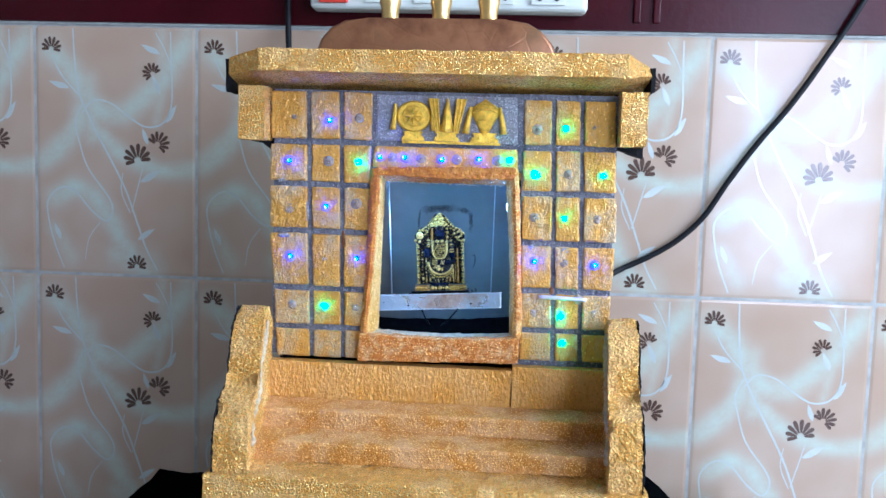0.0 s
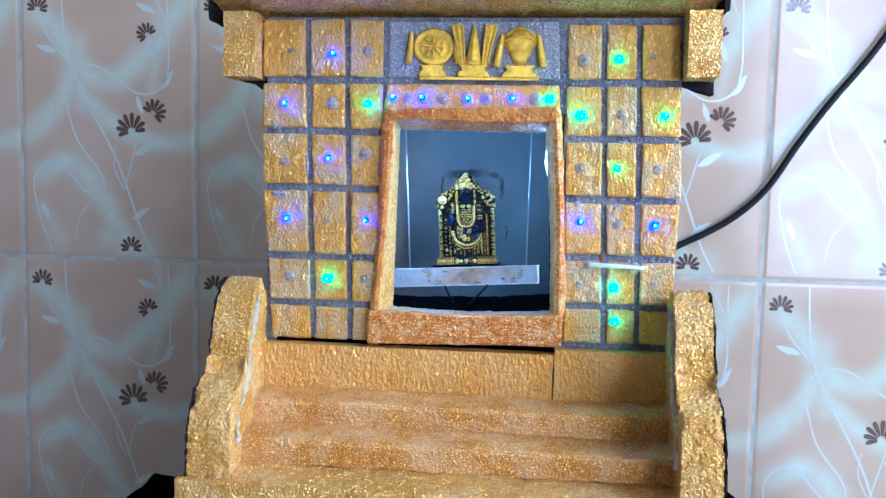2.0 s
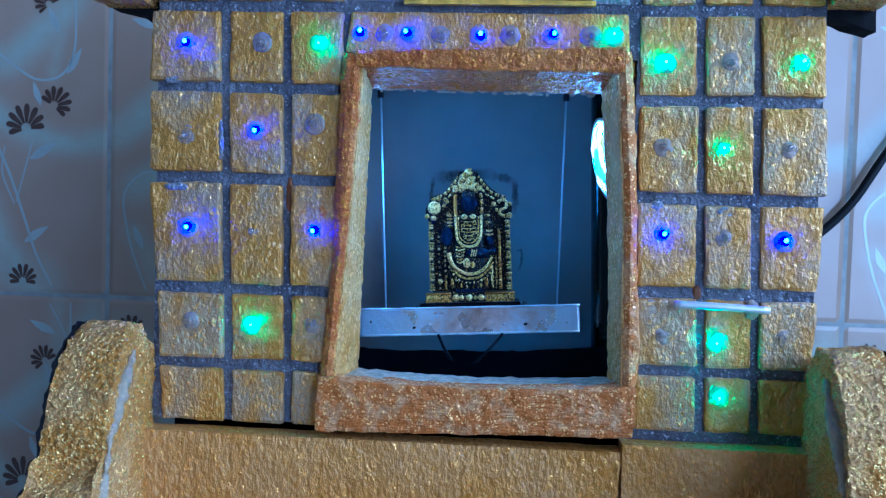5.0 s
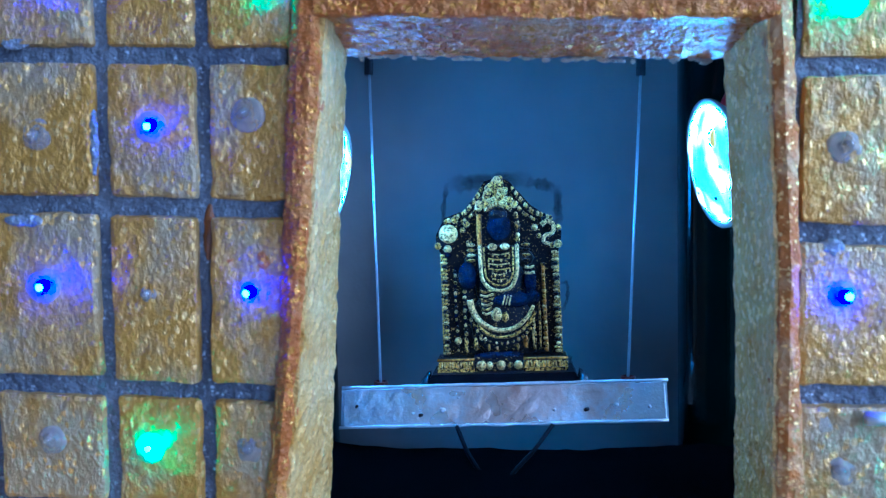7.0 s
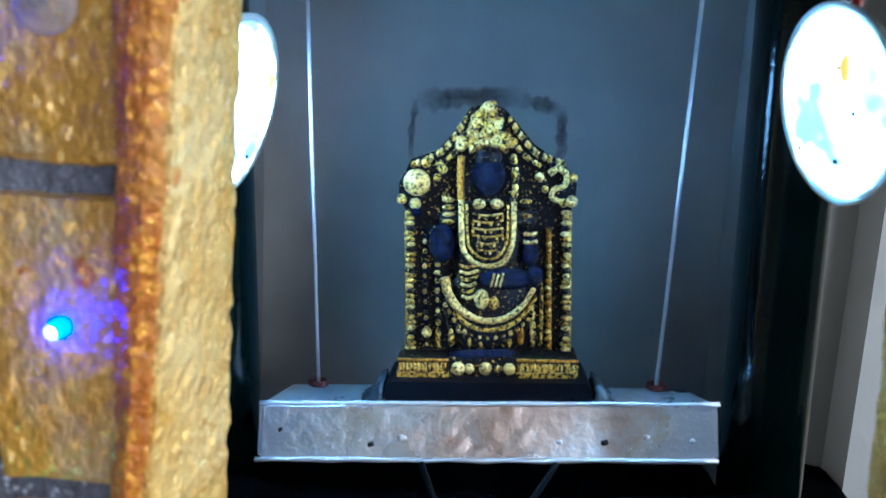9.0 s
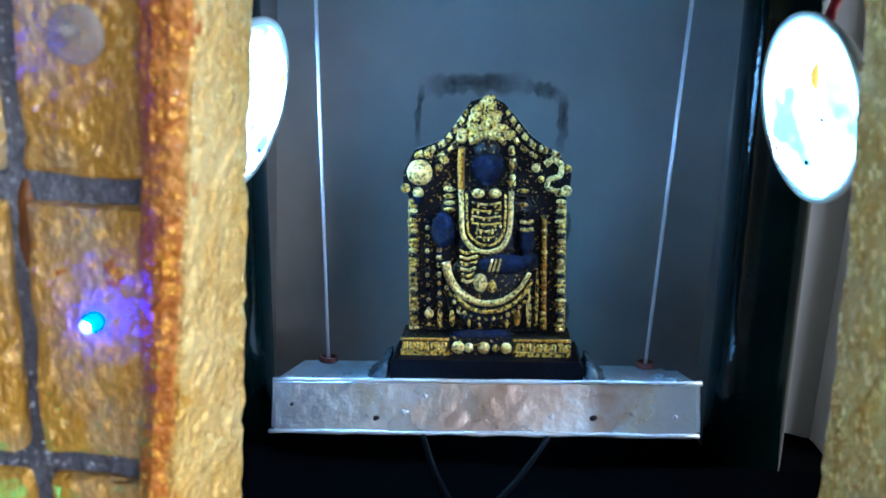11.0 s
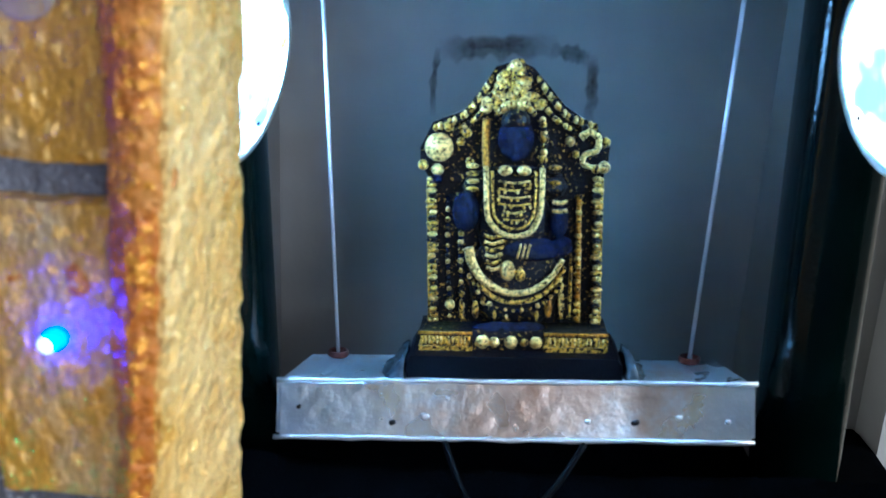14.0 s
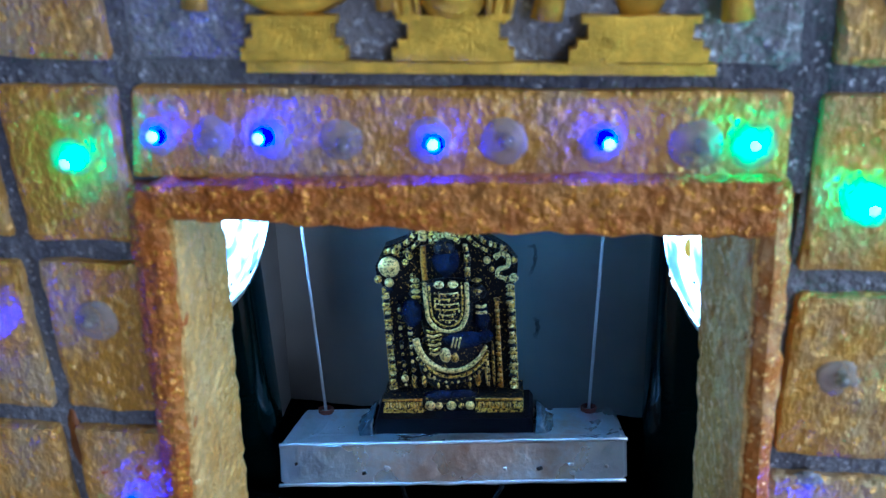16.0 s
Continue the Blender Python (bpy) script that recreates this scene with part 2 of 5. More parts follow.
def lamp_face_material():
    """Frosted lens over white diodes: bright patches and duller ones between."""
    m, n, l, b = material("lit_frosted_lens")
    v = coords(n, l)
    f = tex_noise(n, l, v, 95, 2)
    b.inputs["Base Color"].default_value, b.inputs["Roughness"].default_value = (0.5, 0.6, 0.66, 1), 0.15
    b.inputs["Emission Color"].default_value = (0.26, 0.56, 1.0, 1)
    s = n.new("ShaderNodeMapRange")
    for i, x in enumerate((0.36, 0.58, 1.3, 7.45)):
        s.inputs[i + 1].default_value = x
    l.new(f, s.inputs[0])
    p = n.new("ShaderNodeMath")
    p.operation, p.inputs[0].default_value = "POWER", 2.0
    l.new(s.outputs[0], p.inputs[1])
    l.new(p.outputs[0], b.inputs["Emission Strength"])
    return m


def clear_lens():
    m, n, l, b = material("clear_led_lens")
    b.inputs["Base Color"].default_value, b.inputs["Roughness"].default_value = (0.75, 0.76, 0.8, 1), 0.08
    b.inputs["Transmission Weight"].default_value, b.inputs["IOR"].default_value = 0.85, 1.45
    return m


def stain_material():
    """Thin dried glue, patchy, that lets the board show through."""
    m, n, l, b = material("brown_dried_glue")
    v = coords(n, l)
    b.inputs["Base Color"].default_value, b.inputs["Roughness"].default_value = (0.12, 0.055, 0.026, 1), 0.8
    fade = n.new("ShaderNodeAttribute")
    fade.attribute_name = "fade"
    k = n.new("ShaderNodeMath")
    k.operation = "MULTIPLY"
    l.new(ramp(n, l, tex_noise(n, l, v, 170, 4, 0.65), [(0.30, (0.30, 0.30, 0.30)), (0.62, (0.78, 0.78, 0.78))]), k.inputs[0])
    l.new(fade.outputs["Fac"], k.inputs[1])
    l.new(k.outputs[0], b.inputs["Alpha"])
    return m


STAIN = stain_material()
FOIL, COPPER, TILE, IDOL, LENS, LAMP = foil_material(), copper_material(), tile_material(), idol_material(), clear_lens(), lamp_face_material()
IDOL_DARK = plain("navy_black_cast", (0.003, 0.006, 0.026), 0.26, 0, 0.6, 420, 0.7, 0.0009, 0.2)
IDOL_FLECKED = idol_material("black_cast_with_gold_flecks", 0.61, 0.70)
PLINTH = plain("black_plinth_paint", (0.0025, 0.0025, 0.004), 0.45, 0, 0.3, 200, 0.3, 0.0006, 0.06)
IDOL_GOLD = idol_material("worn_gold_paint", 0.36, 0.54, (0.95, 0.66, 0.20))
IDOL_ORANGE = idol_material("reddish_gold_paint", 0.32, 0.60, (0.62, 0.28, 0.03))
SMOKY_GLUE = plain("smoky_clear_glue", (0.06, 0.085, 0.10), 0.18, 0, 0.4, 300, 0.4, 0.0008, 0.6)
BLUE_LED, GREEN_LED = glow("blue_led_lit", (0.003, 0.006, 1.0), 380), glow("green_led_lit", (0.001, 1.0, 0.50), 170)
BLUE_CORE, GREEN_CORE = glow("blue_led_core", (0.62, 0.78, 1.0), 3.2), glow("green_led_core", (0.60, 1.0, 0.78), 2.4)
WHITE_DIODE = glow("white_diode_glare", (0.86, 0.93, 1.0), 7.0)
YELLOW_DIODE = glow("yellow_diode", (1.0, 0.62, 0.06), 1.3)


# ---- mesh helpers ----
ORIGIN = {}


def part(name, bm, mat, parent=None, label="", smooth=False):
    """One mesh object, its origin in its middle, under a thing or a part. Coordinates in bm are the world's."""
    mesh = bpy.data.meshes.new(name)
    lo = Vector([min(v.co[i] for v in bm.verts) for i in range(3)])
    hi = Vector([max(v.co[i] for v in bm.verts) for i in range(3)])
    mid = (lo + hi) / 2
    bmesh.ops.translate(bm, vec=-mid, verts=bm.verts)
    bmesh.ops.recalc_face_normals(bm, faces=bm.faces)
    bm.to_mesh(mesh)
    bm.free()
    for m in mat if isinstance(mat, (list, tuple)) else [mat]:
        mesh.materials.append(m)
    if smooth:
        mesh.polygons.foreach_set("use_smooth", [True] * len(mesh.polygons))
    ob = new(name, mesh)
    if parent is not None:
        ob.parent = parent
        ob.location = mid - ORIGIN[parent.name]
    else:
        ob.location = mid
    ORIGIN[ob.name] = mid
    if label:
        tagged(ob, label=label)
    return ob


def empty(name, at, **tags):
    ob = new(name)
    ob.empty_display_size = 0.02
    ob.location = at
    ORIGIN[ob.name] = Vector(at)
    return tagged(ob, **tags)


def box(x0, x1, y0, y1, z0, z1, bm=None):
    bm = bm or bmesh.new()
    v = [bm.verts.new((x, y, z)) for z in (z0, z1) for y in (y0, y1) for x in (x0, x1)]
    for a in ((0, 2, 3, 1), (4, 5, 7, 6), (0, 1, 5, 4), (2, 6, 7, 3), (0, 4, 6, 2), (1, 3, 7, 5)):
        bm.faces.new([v[i] for i in a])
    return bm


def bevel(bm, r, seg=2):
    bmesh.ops.bevel(bm, geom=list(bm.edges), offset=r, segments=seg, profile=0.6, affect="EDGES", clamp_overlap=True)
    return bm


def prism(points, y0, y1, axis="y"):
    """A flat outline, given in the other two axes, drawn out along one axis."""
    bm = bmesh.new()
    put = {"y": lambda a, b, d: (a, d, b), "x": lambda a, b, d: (d, a, b)}[axis]
    rows = [[bm.verts.new(put(a, b, d)) for a, b in points] for d in (y0, y1)]
    n = len(points)
    bm.faces.new(rows[0])
    bm.faces.new(rows[1][::-1])
    for i in range(n):
        bm.faces.new([rows[0][i], rows[1][i], rows[1][(i + 1) % n], rows[0][(i + 1) % n]])
    return bm


def roughen(bm, step, amp, freq=90.0, seed=0.0):
    """Cuts long edges down to about step and pushes the skin in and out, as hand-cut foam is."""
    for _ in range(7):
        long = [e for e in bm.edges if e.calc_length() > step * 1.5]
        if not long:
            break
        bmesh.ops.subdivide_edges(bm, edges=long, cuts=1, use_grid_fill=True)
        bmesh.ops.triangulate(bm, faces=[f for f in bm.faces if len(f.verts) > 4])
    bm.normal_update()
    off = Vector((seed, seed * 1.7, -seed))
    moved = [(v, v.normal * amp * (noise.noise(v.co * freq + off) + 0.6 * noise.noise(v.co * freq * 3.1 + off))) for v in bm.verts]
    for v, d in moved:
        v.co += d
    return bm


def tube(points, r, sides=8, closed=False, bm=None):
    """A round cord through the points."""
    bm = bm or bmesh.new()
    pts = [Vector(p) for p in points]
    rings = []
    for i, p in enumerate(pts):
        d = (pts[min(i + 1, len(pts) - 1)] - pts[max(i - 1, 0)]).normalized()
        side = d.cross(Vector((0.13, 0.9, 0.31))).normalized()
        up = side.cross(d)
        rad = r(i / (len(pts) - 1)) if callable(r) else r
        rings.append([bm.verts.new(p + rad * (math.cos(a) * side + math.sin(a) * up)) for a in (2 * math.pi * k / sides for k in range(sides))])
    for a, b in zip(rings, rings[1:]):
        for k in range(sides):
            bm.faces.new([a[k], a[(k + 1) % sides], b[(k + 1) % sides], b[k]])
    bm.faces.new(rings[0][::-1])
    bm.faces.new(rings[-1])
    return bm


def curve_points(ctrl, n=8):
    """A smooth line through the control points."""
    c = [Vector(p) for p in ctrl]
    c = [2 * c[0] - c[1], *c, 2 * c[-1] - c[-2]]
    out = []
    for i in range(1, len(c) - 2):
        for k in range(n):
            t = k / n
            a, b, d, e = c[i - 1], c[i], c[i + 1], c[i + 2]
            out.append(0.5 * (2 * b + (d - a) * t + (2 * a - 5 * b + 4 * d - e) * t * t + (3 * b - a - 3 * d + e) * t ** 3))
    return out + [c[-2]]


def lathe(profile, at, sides=24, axis=Vector((0, 0, 1)), bm=None, share=1.0):
    """Turns (radius, height) pairs round an axis through at."""
    bm = bm or bmesh.new()
    turn = axis.to_track_quat("Z", "Y").to_matrix()
    rings = []
    for r, h in profile:
        rings.append([bm.verts.new(Vector(at) + turn @ Vector((max(r, 1e-5) * math.cos(a), max(r, 1e-5) * math.sin(a), h))) for a in (2 * math.pi * k / sides for k in range(sides))])
    for a, b in zip(rings, rings[1:]):
        for k in range(sides):
            bm.faces.new([a[k], a[(k + 1) % sides], b[(k + 1) % sides], b[k]])
    bm.faces.new(rings[0][::-1])
    bm.faces.new(rings[-1])
    return bm


def ball(at, rx, ry, rz, bm, u=10, v=6, mat=0):
    """A small rounded lump added to bm."""
    before = len(bm.faces)
    made = bmesh.ops.create_uvsphere(bm, u_segments=u, v_segments=v, radius=1)
    for q in made["verts"]:
        q.co = Vector((q.co.x * rx + at[0], q.co.y * ry + at[1], q.co.z * rz + at[2]))
    for f in {f for q in made["verts"] for f in q.link_faces}:
        f.material_index, f.smooth = mat, True
    return bm


# ---- the room ----
FLOOR_Z, TOP_Z = -0.5, 2.0
XL, XR, YB = -1.6, 1.6, -2.5
tagged(part("floor", box(XL, XR, YB, 0.12, FLOOR_Z - 0.05, FLOOR_Z), FLOOR_MAT), "plain grey floor of the room", "floor", kind="structure")
tagged(part("ceiling", box(XL, XR, YB, 0.12, TOP_Z, TOP_Z + 0.05), WHITE_WALL), "plain pale ceiling of the room", "ceiling", kind="structure")
tagged(part("wall_west", box(XL - 0.1, XL, YB, 0.12, FLOOR_Z - 0.05, TOP_Z + 0.05), WHITE_WALL), "plain pale side wall of the room", "wall", kind="structure")


def wall_with_hole(name, axis, at, lo, hi, hole, label):
    """A wall 0.1 thick with one opening through it. axis: the axis along which it runs."""
    bm = bmesh.new()
    (h0, h1, z0, z1), zb, zt = hole, FLOOR_Z - 0.05, TOP_Z + 0.05
    for a0, a1, b0, b1 in ((lo, h0, zb, zt), (h1, hi, zb, zt), (h0, h1, zb, z0), (h0, h1, z1, zt)):
        if axis == "x":
            box(a0, a1, at, at + 0.1, b0, b1, bm)
        else:
            box(at, at + 0.1, a0, a1, b0, b1, bm)
    return tagged(part(name, bm, WHITE_WALL), label, "wall", kind="structure")


wall_with_hole("wall_south", "x", YB - 0.1, XL - 0.1, XR + 0.1, (0.95, 1.55, -0.2, 1.1), "plain pale wall with a window opening")
wall_with_hole("wall_east", "y", XR, YB, 0.12, (-1.40, -0.20, 0.25, 1.45), "plain pale wall with a window opening")

# ---- the tiled wall behind ----
TW, TH = 0.2, 0.3
wall = tagged(part("wall_north", box(XL, XR, 0.0004, 0.12, FLOOR_Z, TOP_Z), GROUT), "glazed beige wall tiles with flower print under maroon paint", "wall", kind="structure")


def fan_flower(bm, u, w, size, tilt, petals=8):
    """A fan of dark petals that open from one foot."""
    for i in range(petals):
        a = radians(tilt + (i - (petals - 1) / 2) * 23)
        long = size * (0.62 + 0.38 * math.cos((i - (petals - 1) / 2) * 0.38))
        d, s = Vector((math.sin(a), 0, math.cos(a))), Vector((math.cos(a), 0, -math.sin(a)))
        foot = Vector((u, 0, w))
        left, right = [], []
        for t, half in ((0.26, 0.04), (0.5, 0.082), (0.75, 0.118), (0.93, 0.098), (1.0, 0.045)):
            bend = s * (0.22 * size * (t * t) * (i - (petals - 1) / 2) / petals)
            c = foot + d * long * t + bend
            left.append(bm.verts.new(c - s * half * size))
            right.append(bm.verts.new(c + s * half * size))
        for k in range(4):
            bm.faces.new([left[k], right[k], right[k + 1], left[k + 1]])


def ribbon(bm, pts, half):
    p = curve_points([(a, 0, b) for a, b in pts], 6)
    rows = []
    for i, c in enumerate(p):
        d = (p[min(i + 1, len(p) - 1)] - p[max(i - 1, 0)]).normalized()
        s = Vector((-d.z, 0, d.x)) * half * 0.68 * (0.55 + 0.45 * math.sin(math.pi * (0.1 + 0.8 * i / len(p))))
        rows.append((bm.verts.new(c - s), bm.verts.new(c + s)))
    for a, b in zip(rows, rows[1:]):
        bm.faces.new([a[0], a[1], b[1], b[0]])


def tile_prints():
    """The printed flowers and the pearly stems, lying on a tile whose lower left corner is 0, 0."""
    dark, pale = bmesh.new(), bmesh.new()
    for u, w, size, tilt in ((0.021, 0.270, 0.016, 5), (0.147, 0.243, 0.015, -35), (0.128, 0.139, 0.022, -12), (0.151, 0.159, 0.018, 38), (0.126, 0.010, 0.016, 0)):
        fan_flower(dark, u, w, size, tilt)

    def q(*cs):
        return [((x - 335) / 560 * TW, TH - (y - 62) / 890 * TH) for x, y in cs]
    ribbon(pale, q((470, 75), (475, 180), (490, 300), (540, 420), (640, 620), (690, 760), (720, 850), (760, 930)), 0.0018)
    ribbon(pale, q((395, 170), (430, 240), (490, 310)), 0.0013)
    ribbon(pale, q((500, 340), (475, 400), (490, 480), (520, 570), (590, 670), (603, 720), (580, 755), (530, 720), (470, 650), (420, 640), (375, 690), (380, 770), (400, 850), (430, 930)), 0.0016)
    ribbon(pale, q((500, 370), (540, 325), (600, 335), (660, 380), (720, 415), (780, 400), (810, 330), (808, 180), (806, 80)), 0.0016)
    ribbon(pale, q((640, 580), (635, 650), (665, 725)), 0.0011)
    ribbon(pale, q((710, 560), (690, 640), (670, 720)), 0.0011)
    ribbon(pale, q((806, 190), (780, 130), (755, 85)), 0.0011)
    ribbon(pale, q((560, 760), (520, 820), (505, 900)), 0.0008)
    for a, b in (((455, 285), (400, 262)), ((770, 300), (752, 245)), ((700, 612), (760, 580)), ((727, 480), (715, 430)), ((790, 400), (822, 350)), ((770, 160), (720, 130)), ((420, 830), (405, 780)), ((690, 820), (740, 790))):
        (x0, y0), (x1, y1) = q(a, b)
        d = Vector((x1 - x0, 0, y1 - y0))
        s = Vector((-d.z, 0, d.x)) * 0.21
        c = [Vector((x0, 0, y0)) + d * t * 1.25 + s * k for t, k in ((0, 0), (0.22, 0.6), (0.45, 1), (0.7, 0.85), (1, 0.35), (0.82, -0.1), (0.6, -0.5), (0.35, -0.75), (0.15, -0.5))]
        pale.faces.new([pale.verts.new(p) for p in c])
    out = []
    for bm, name, depth in ((dark, "flower_print", -0.0003), (pale, "stem_print", -0.0002)):
        bmesh.ops.translate(bm, vec=(-TW / 2, depth - 0.003, -TH / 2), verts=bm.verts)
        mesh = bpy.data.meshes.new(name)
        bm.to_mesh(mesh)
        bm.free()
        out.append(mesh)
    out[0].materials.append(PRINT_DARK)
    out[1].materials.append(PRINT_PALE)
    return out


# ---- the switch board, cables ----
def switch_board():
    board = empty("switch_board", (0.0, -0.002, 0.418), label="ivory plastic switch board with red switch on maroon wall", category="switch board")
    part("cover", bevel(box(-0.157, 0.155, -0.032, -0.003, 0.418, 0.56), 0.006, 3), PLASTIC, board)
    part("rocker_switch", bevel(box(-0.146, -0.113, -0.037, -0.0325, 0.4235, 0.465), 0.0015), RED_PLASTIC, board, "red rocker switch")
    for x in (-0.075, -0.02, 0.054, 0.111):
        plate = part("socket_plate", bevel(box(x - 0.019, x + 0.019, -0.0345, -0.0325, 0.4245, 0.475), 0.0008), PLASTIC, board)
        for dx, z in ((-0.0095, 0.431), (0.0095, 0.431), (0.0, 0.452)):
            part("pin_hole", lathe([(0.0028, 0), (0.0028, 0.0006)], (x + dx, -0.0345, z), 12, Vector((0, -1, 0))), DARK_HOLE, plate)
    return board


tagged(part("upper_wall_paint", box(XL, XR, -0.004, 0.0055, 0.4035, TOP_Z), MAROON), "maroon gloss paint above the wall tiles", "wall paint", kind="structure")
for gx in (0.213, 0.235):
    tagged(part("trim", bevel(box(gx - 0.004, gx + 0.004, -0.0075, -0.0042, 0.412, 0.9), 0.0015), MAROON), "maroon painted vertical moulding on the wall", "moulding", kind="structure")
tagged(part("trim", box(XL, XR, -0.0015, 0.0055, 0.4005, 0.403), GROUT), "pale grout line above the tiles", "trim", kind="structure")
switch_board()
tagged(part("power_cable", tube(curve_points([(0.155, -0.16, 0.11), (0.175, -0.06, 0.117), (0.203, -0.014, 0.129), (0.24, -0.0085, 0.147), (0.271, -0.0085, 0.167), (0.299, -0.0085, 0.195), (0.325, -0.0085, 0.237), (0.353, -0.0085, 0.278), (0.389, -0.0085, 0.325), (0.421, -0.009, 0.375), (0.459, -0.0115, 0.441), (0.49, -0.0105, 0.52), (0.50, -0.0085, 0.60)], 8), 0.0034, 10), CABLE, smooth=True), "black rubber power cable hanging along the tiles", "cable")
tagged(part("power_cable", tube(curve_points([(-0.187, -0.012, 0.47), (-0.186, -0.014, 0.40), (-0.183, -0.02, 0.37), (-0.176, -0.03, 0.33), (-0.15, -0.06, 0.27), (-0.09, -0.13, 0.2)], 8), 0.0034, 10), CABLE, smooth=True), "black rubber cable running down behind the shrine", "cable")

# ---- the shrine ----
FY = -0.342                      # front of the facade blocks
SH = empty("shrine", (0.022, -0.3, -0.05), label="gold glitter painted foam toy shrine with steps and coloured lights", category="toy shrine")


def lerp(a, b, t):
    return a + (b - a) * t


# the black carcass behind the facade
for a in ((-0.108, -0.098, -0.320, -0.150, -0.05, 0.318), (0.140, 0.150, -0.320, -0.296, -0.05, 0.318), (-0.0978, 0.1398, -0.320, -0.160, -0.05, 0.05), (-0.0978, 0.1398, -0.320, -0.160, 0.262, 0.318)):
    part("carcass_panel", box(*a), BLACK_FOAM, SH, "black foam panel behind the facade")
for x0, x1 in ((-0.0660, -0.0640), (0.0952, 0.0972)):
    part("inner_side_board", box(x0, x1, -0.2335, -0.1645, 0.0505, 0.2615), INNER, SH, "grey white inner side board")
part("inner_side_board", box(0.140, 0.150, -0.182, -0.1643, 0.0502, 0.2618), INNER, SH, "grey white inner side board")
part("back_board", box(-0.0978, 0.1690, -0.164, -0.152, 0.0502, 0.2618), INNER, SH, "grey white inner back board")

# facade: a grooved sheet with its window, blocks in front of it
OX0, OX1, OZ0, OZ1 = -0.0352, 0.0815, 0.100, 0.2375       # the hole in the sheet
sheet = bmesh.new()
xs, zs = (-0.109, OX0, OX1, 0.1515), (0.09, OZ0, OZ1, 0.296)
grid = [[[sheet.verts.new((x, y, z)) for x in xs] for z in zs] for y in (-0.3400, -0.3202)]
for r in range(3):
    for c in range(3):
        if (r, c) != (1, 1):
            for layer in grid:
                sheet.faces.new([layer[r][c], layer[r][c + 1], layer[r + 1][c + 1], layer[r + 1][c]])
ring = [(0, 0), (1, 0), (2, 0), (3, 0), (3, 1), (3, 2), (3, 3), (2, 3), (1, 3), (0, 3), (0, 2), (0, 1)]
for loop in (ring, [(1, 1), (2, 1), (2, 2), (1, 2)]):
    for (c, r), (c2, r2) in zip(loop, loop[1:] + loop[:1]):
        sheet.faces.new([grid[0][r][c], grid[0][r2][c2], grid[1][r2][c2], grid[1][r][c]])
facade = part("facade_sheet", sheet, GROOVE, SH, "dark grey glitter sheet showing as grooves between blocks")

ROWS_L = (0.2945, 0.2565, 0.224, 0.188, 0.1435, 0.113, 0.0895)
ROWS_R = (0.2915, 0.2565, 0.222, 0.1845, 0.148, 0.1175, 0.0945)
COLS_L = ((-0.1115, -0.1115, -0.1045), (-0.0825, -0.080, -0.077), (-0.0572, -0.055, -0.0525), (-0.0335, -0.0335, -0.0335))
COLS_R = ((0.0795, 0.0815, 0.083), (0.1035, 0.107, 0.1105), (0.1245, 0.128, 0.131), (0.149, 0.154, 0.150))


def col_x(col, z):
    t = (0.295 - z) / 0.205
    return lerp(col[0], col[1], t * 2) if t < 0.5 else lerp(col[1], col[2], t * 2 - 1)


def block(x00, x10, x01, x11, z0, z1, proud):
    """A foam block with worn corners: lower left, lower right, upper left, upper right x."""
    bm = bmesh.new()
    y0, y1 = FY - proud, -0.3384
    pts = [(x00, y0, z0), (x10, y0, z0), (x11, y0, z1), (x01, y0, z1)]
    j = lambda: random.uniform(-0.0006, 0.0006)
    f = [bm.verts.new((x + j(), y + j() * 0.6, z + j())) for x, y, z in pts]
    k = [bm.verts.new((x, y1, z)) for x, _, z in pts]
    bm.faces.new(f)
    bm.faces.new(k[::-1])
    for i in range(4):
        bm.faces.new([f[i], k[i], k[(i + 1) % 4], f[(i + 1) % 4]])
    front = [e for e in bm.edges if e.verts[0] in f or e.verts[1] in f]
    bmesh.ops.bevel(bm, geom=front, offset=0.0014, segments=2, profile=0.6, affect="EDGES")
    return bm


G = 0.0021
for cols, rows in ((COLS_L, ROWS_L), (COLS_R, ROWS_R)):
    for r in range(6):
        zt, zb = rows[r] - (G if r else 0), rows[r + 1] + (G if r < 5 else 0)
        for c in range(3):
            a = [col_x(cols[c], zb), col_x(cols[c + 1], zb), col_x(cols[c], zt), col_x(cols[c + 1], zt)]
            l0, r0 = (G * 0.8 if c else 0), (G * 0.8 if c < 2 else 0)
            if cols is COLS_R and c == 0:
                l0 = 0.002
            part("block", roughen(block(a[0] + l0, a[1] - r0, a[2] + l0, a[3] - r0, zb, zt, random.uniform(-0.0006, 0.0008)), 0.0032, 0.0006, 240, c * 3.1 + r * 1.7 + (20 if cols is COLS_R else 0)), GOLD_BLOCK, facade)
# silver panel with the emblems, and the strip of lights under it
part("emblem_panel", roughen(block(-0.0305, 0.0775, -0.0305, 0.0765, 0.2585, 0.2935, -0.001), 0.006, 0.0004), SILVER_PAINT, facade, "silver grey glitter panel")
part("light_strip", roughen(block(-0.0325, 0.0785, -0.0305, 0.0775, 0.2385, 0.2545, 0.0), 0.006, 0.0005), GOLD_BLOCK, facade, "gold strip holding a row of lights")


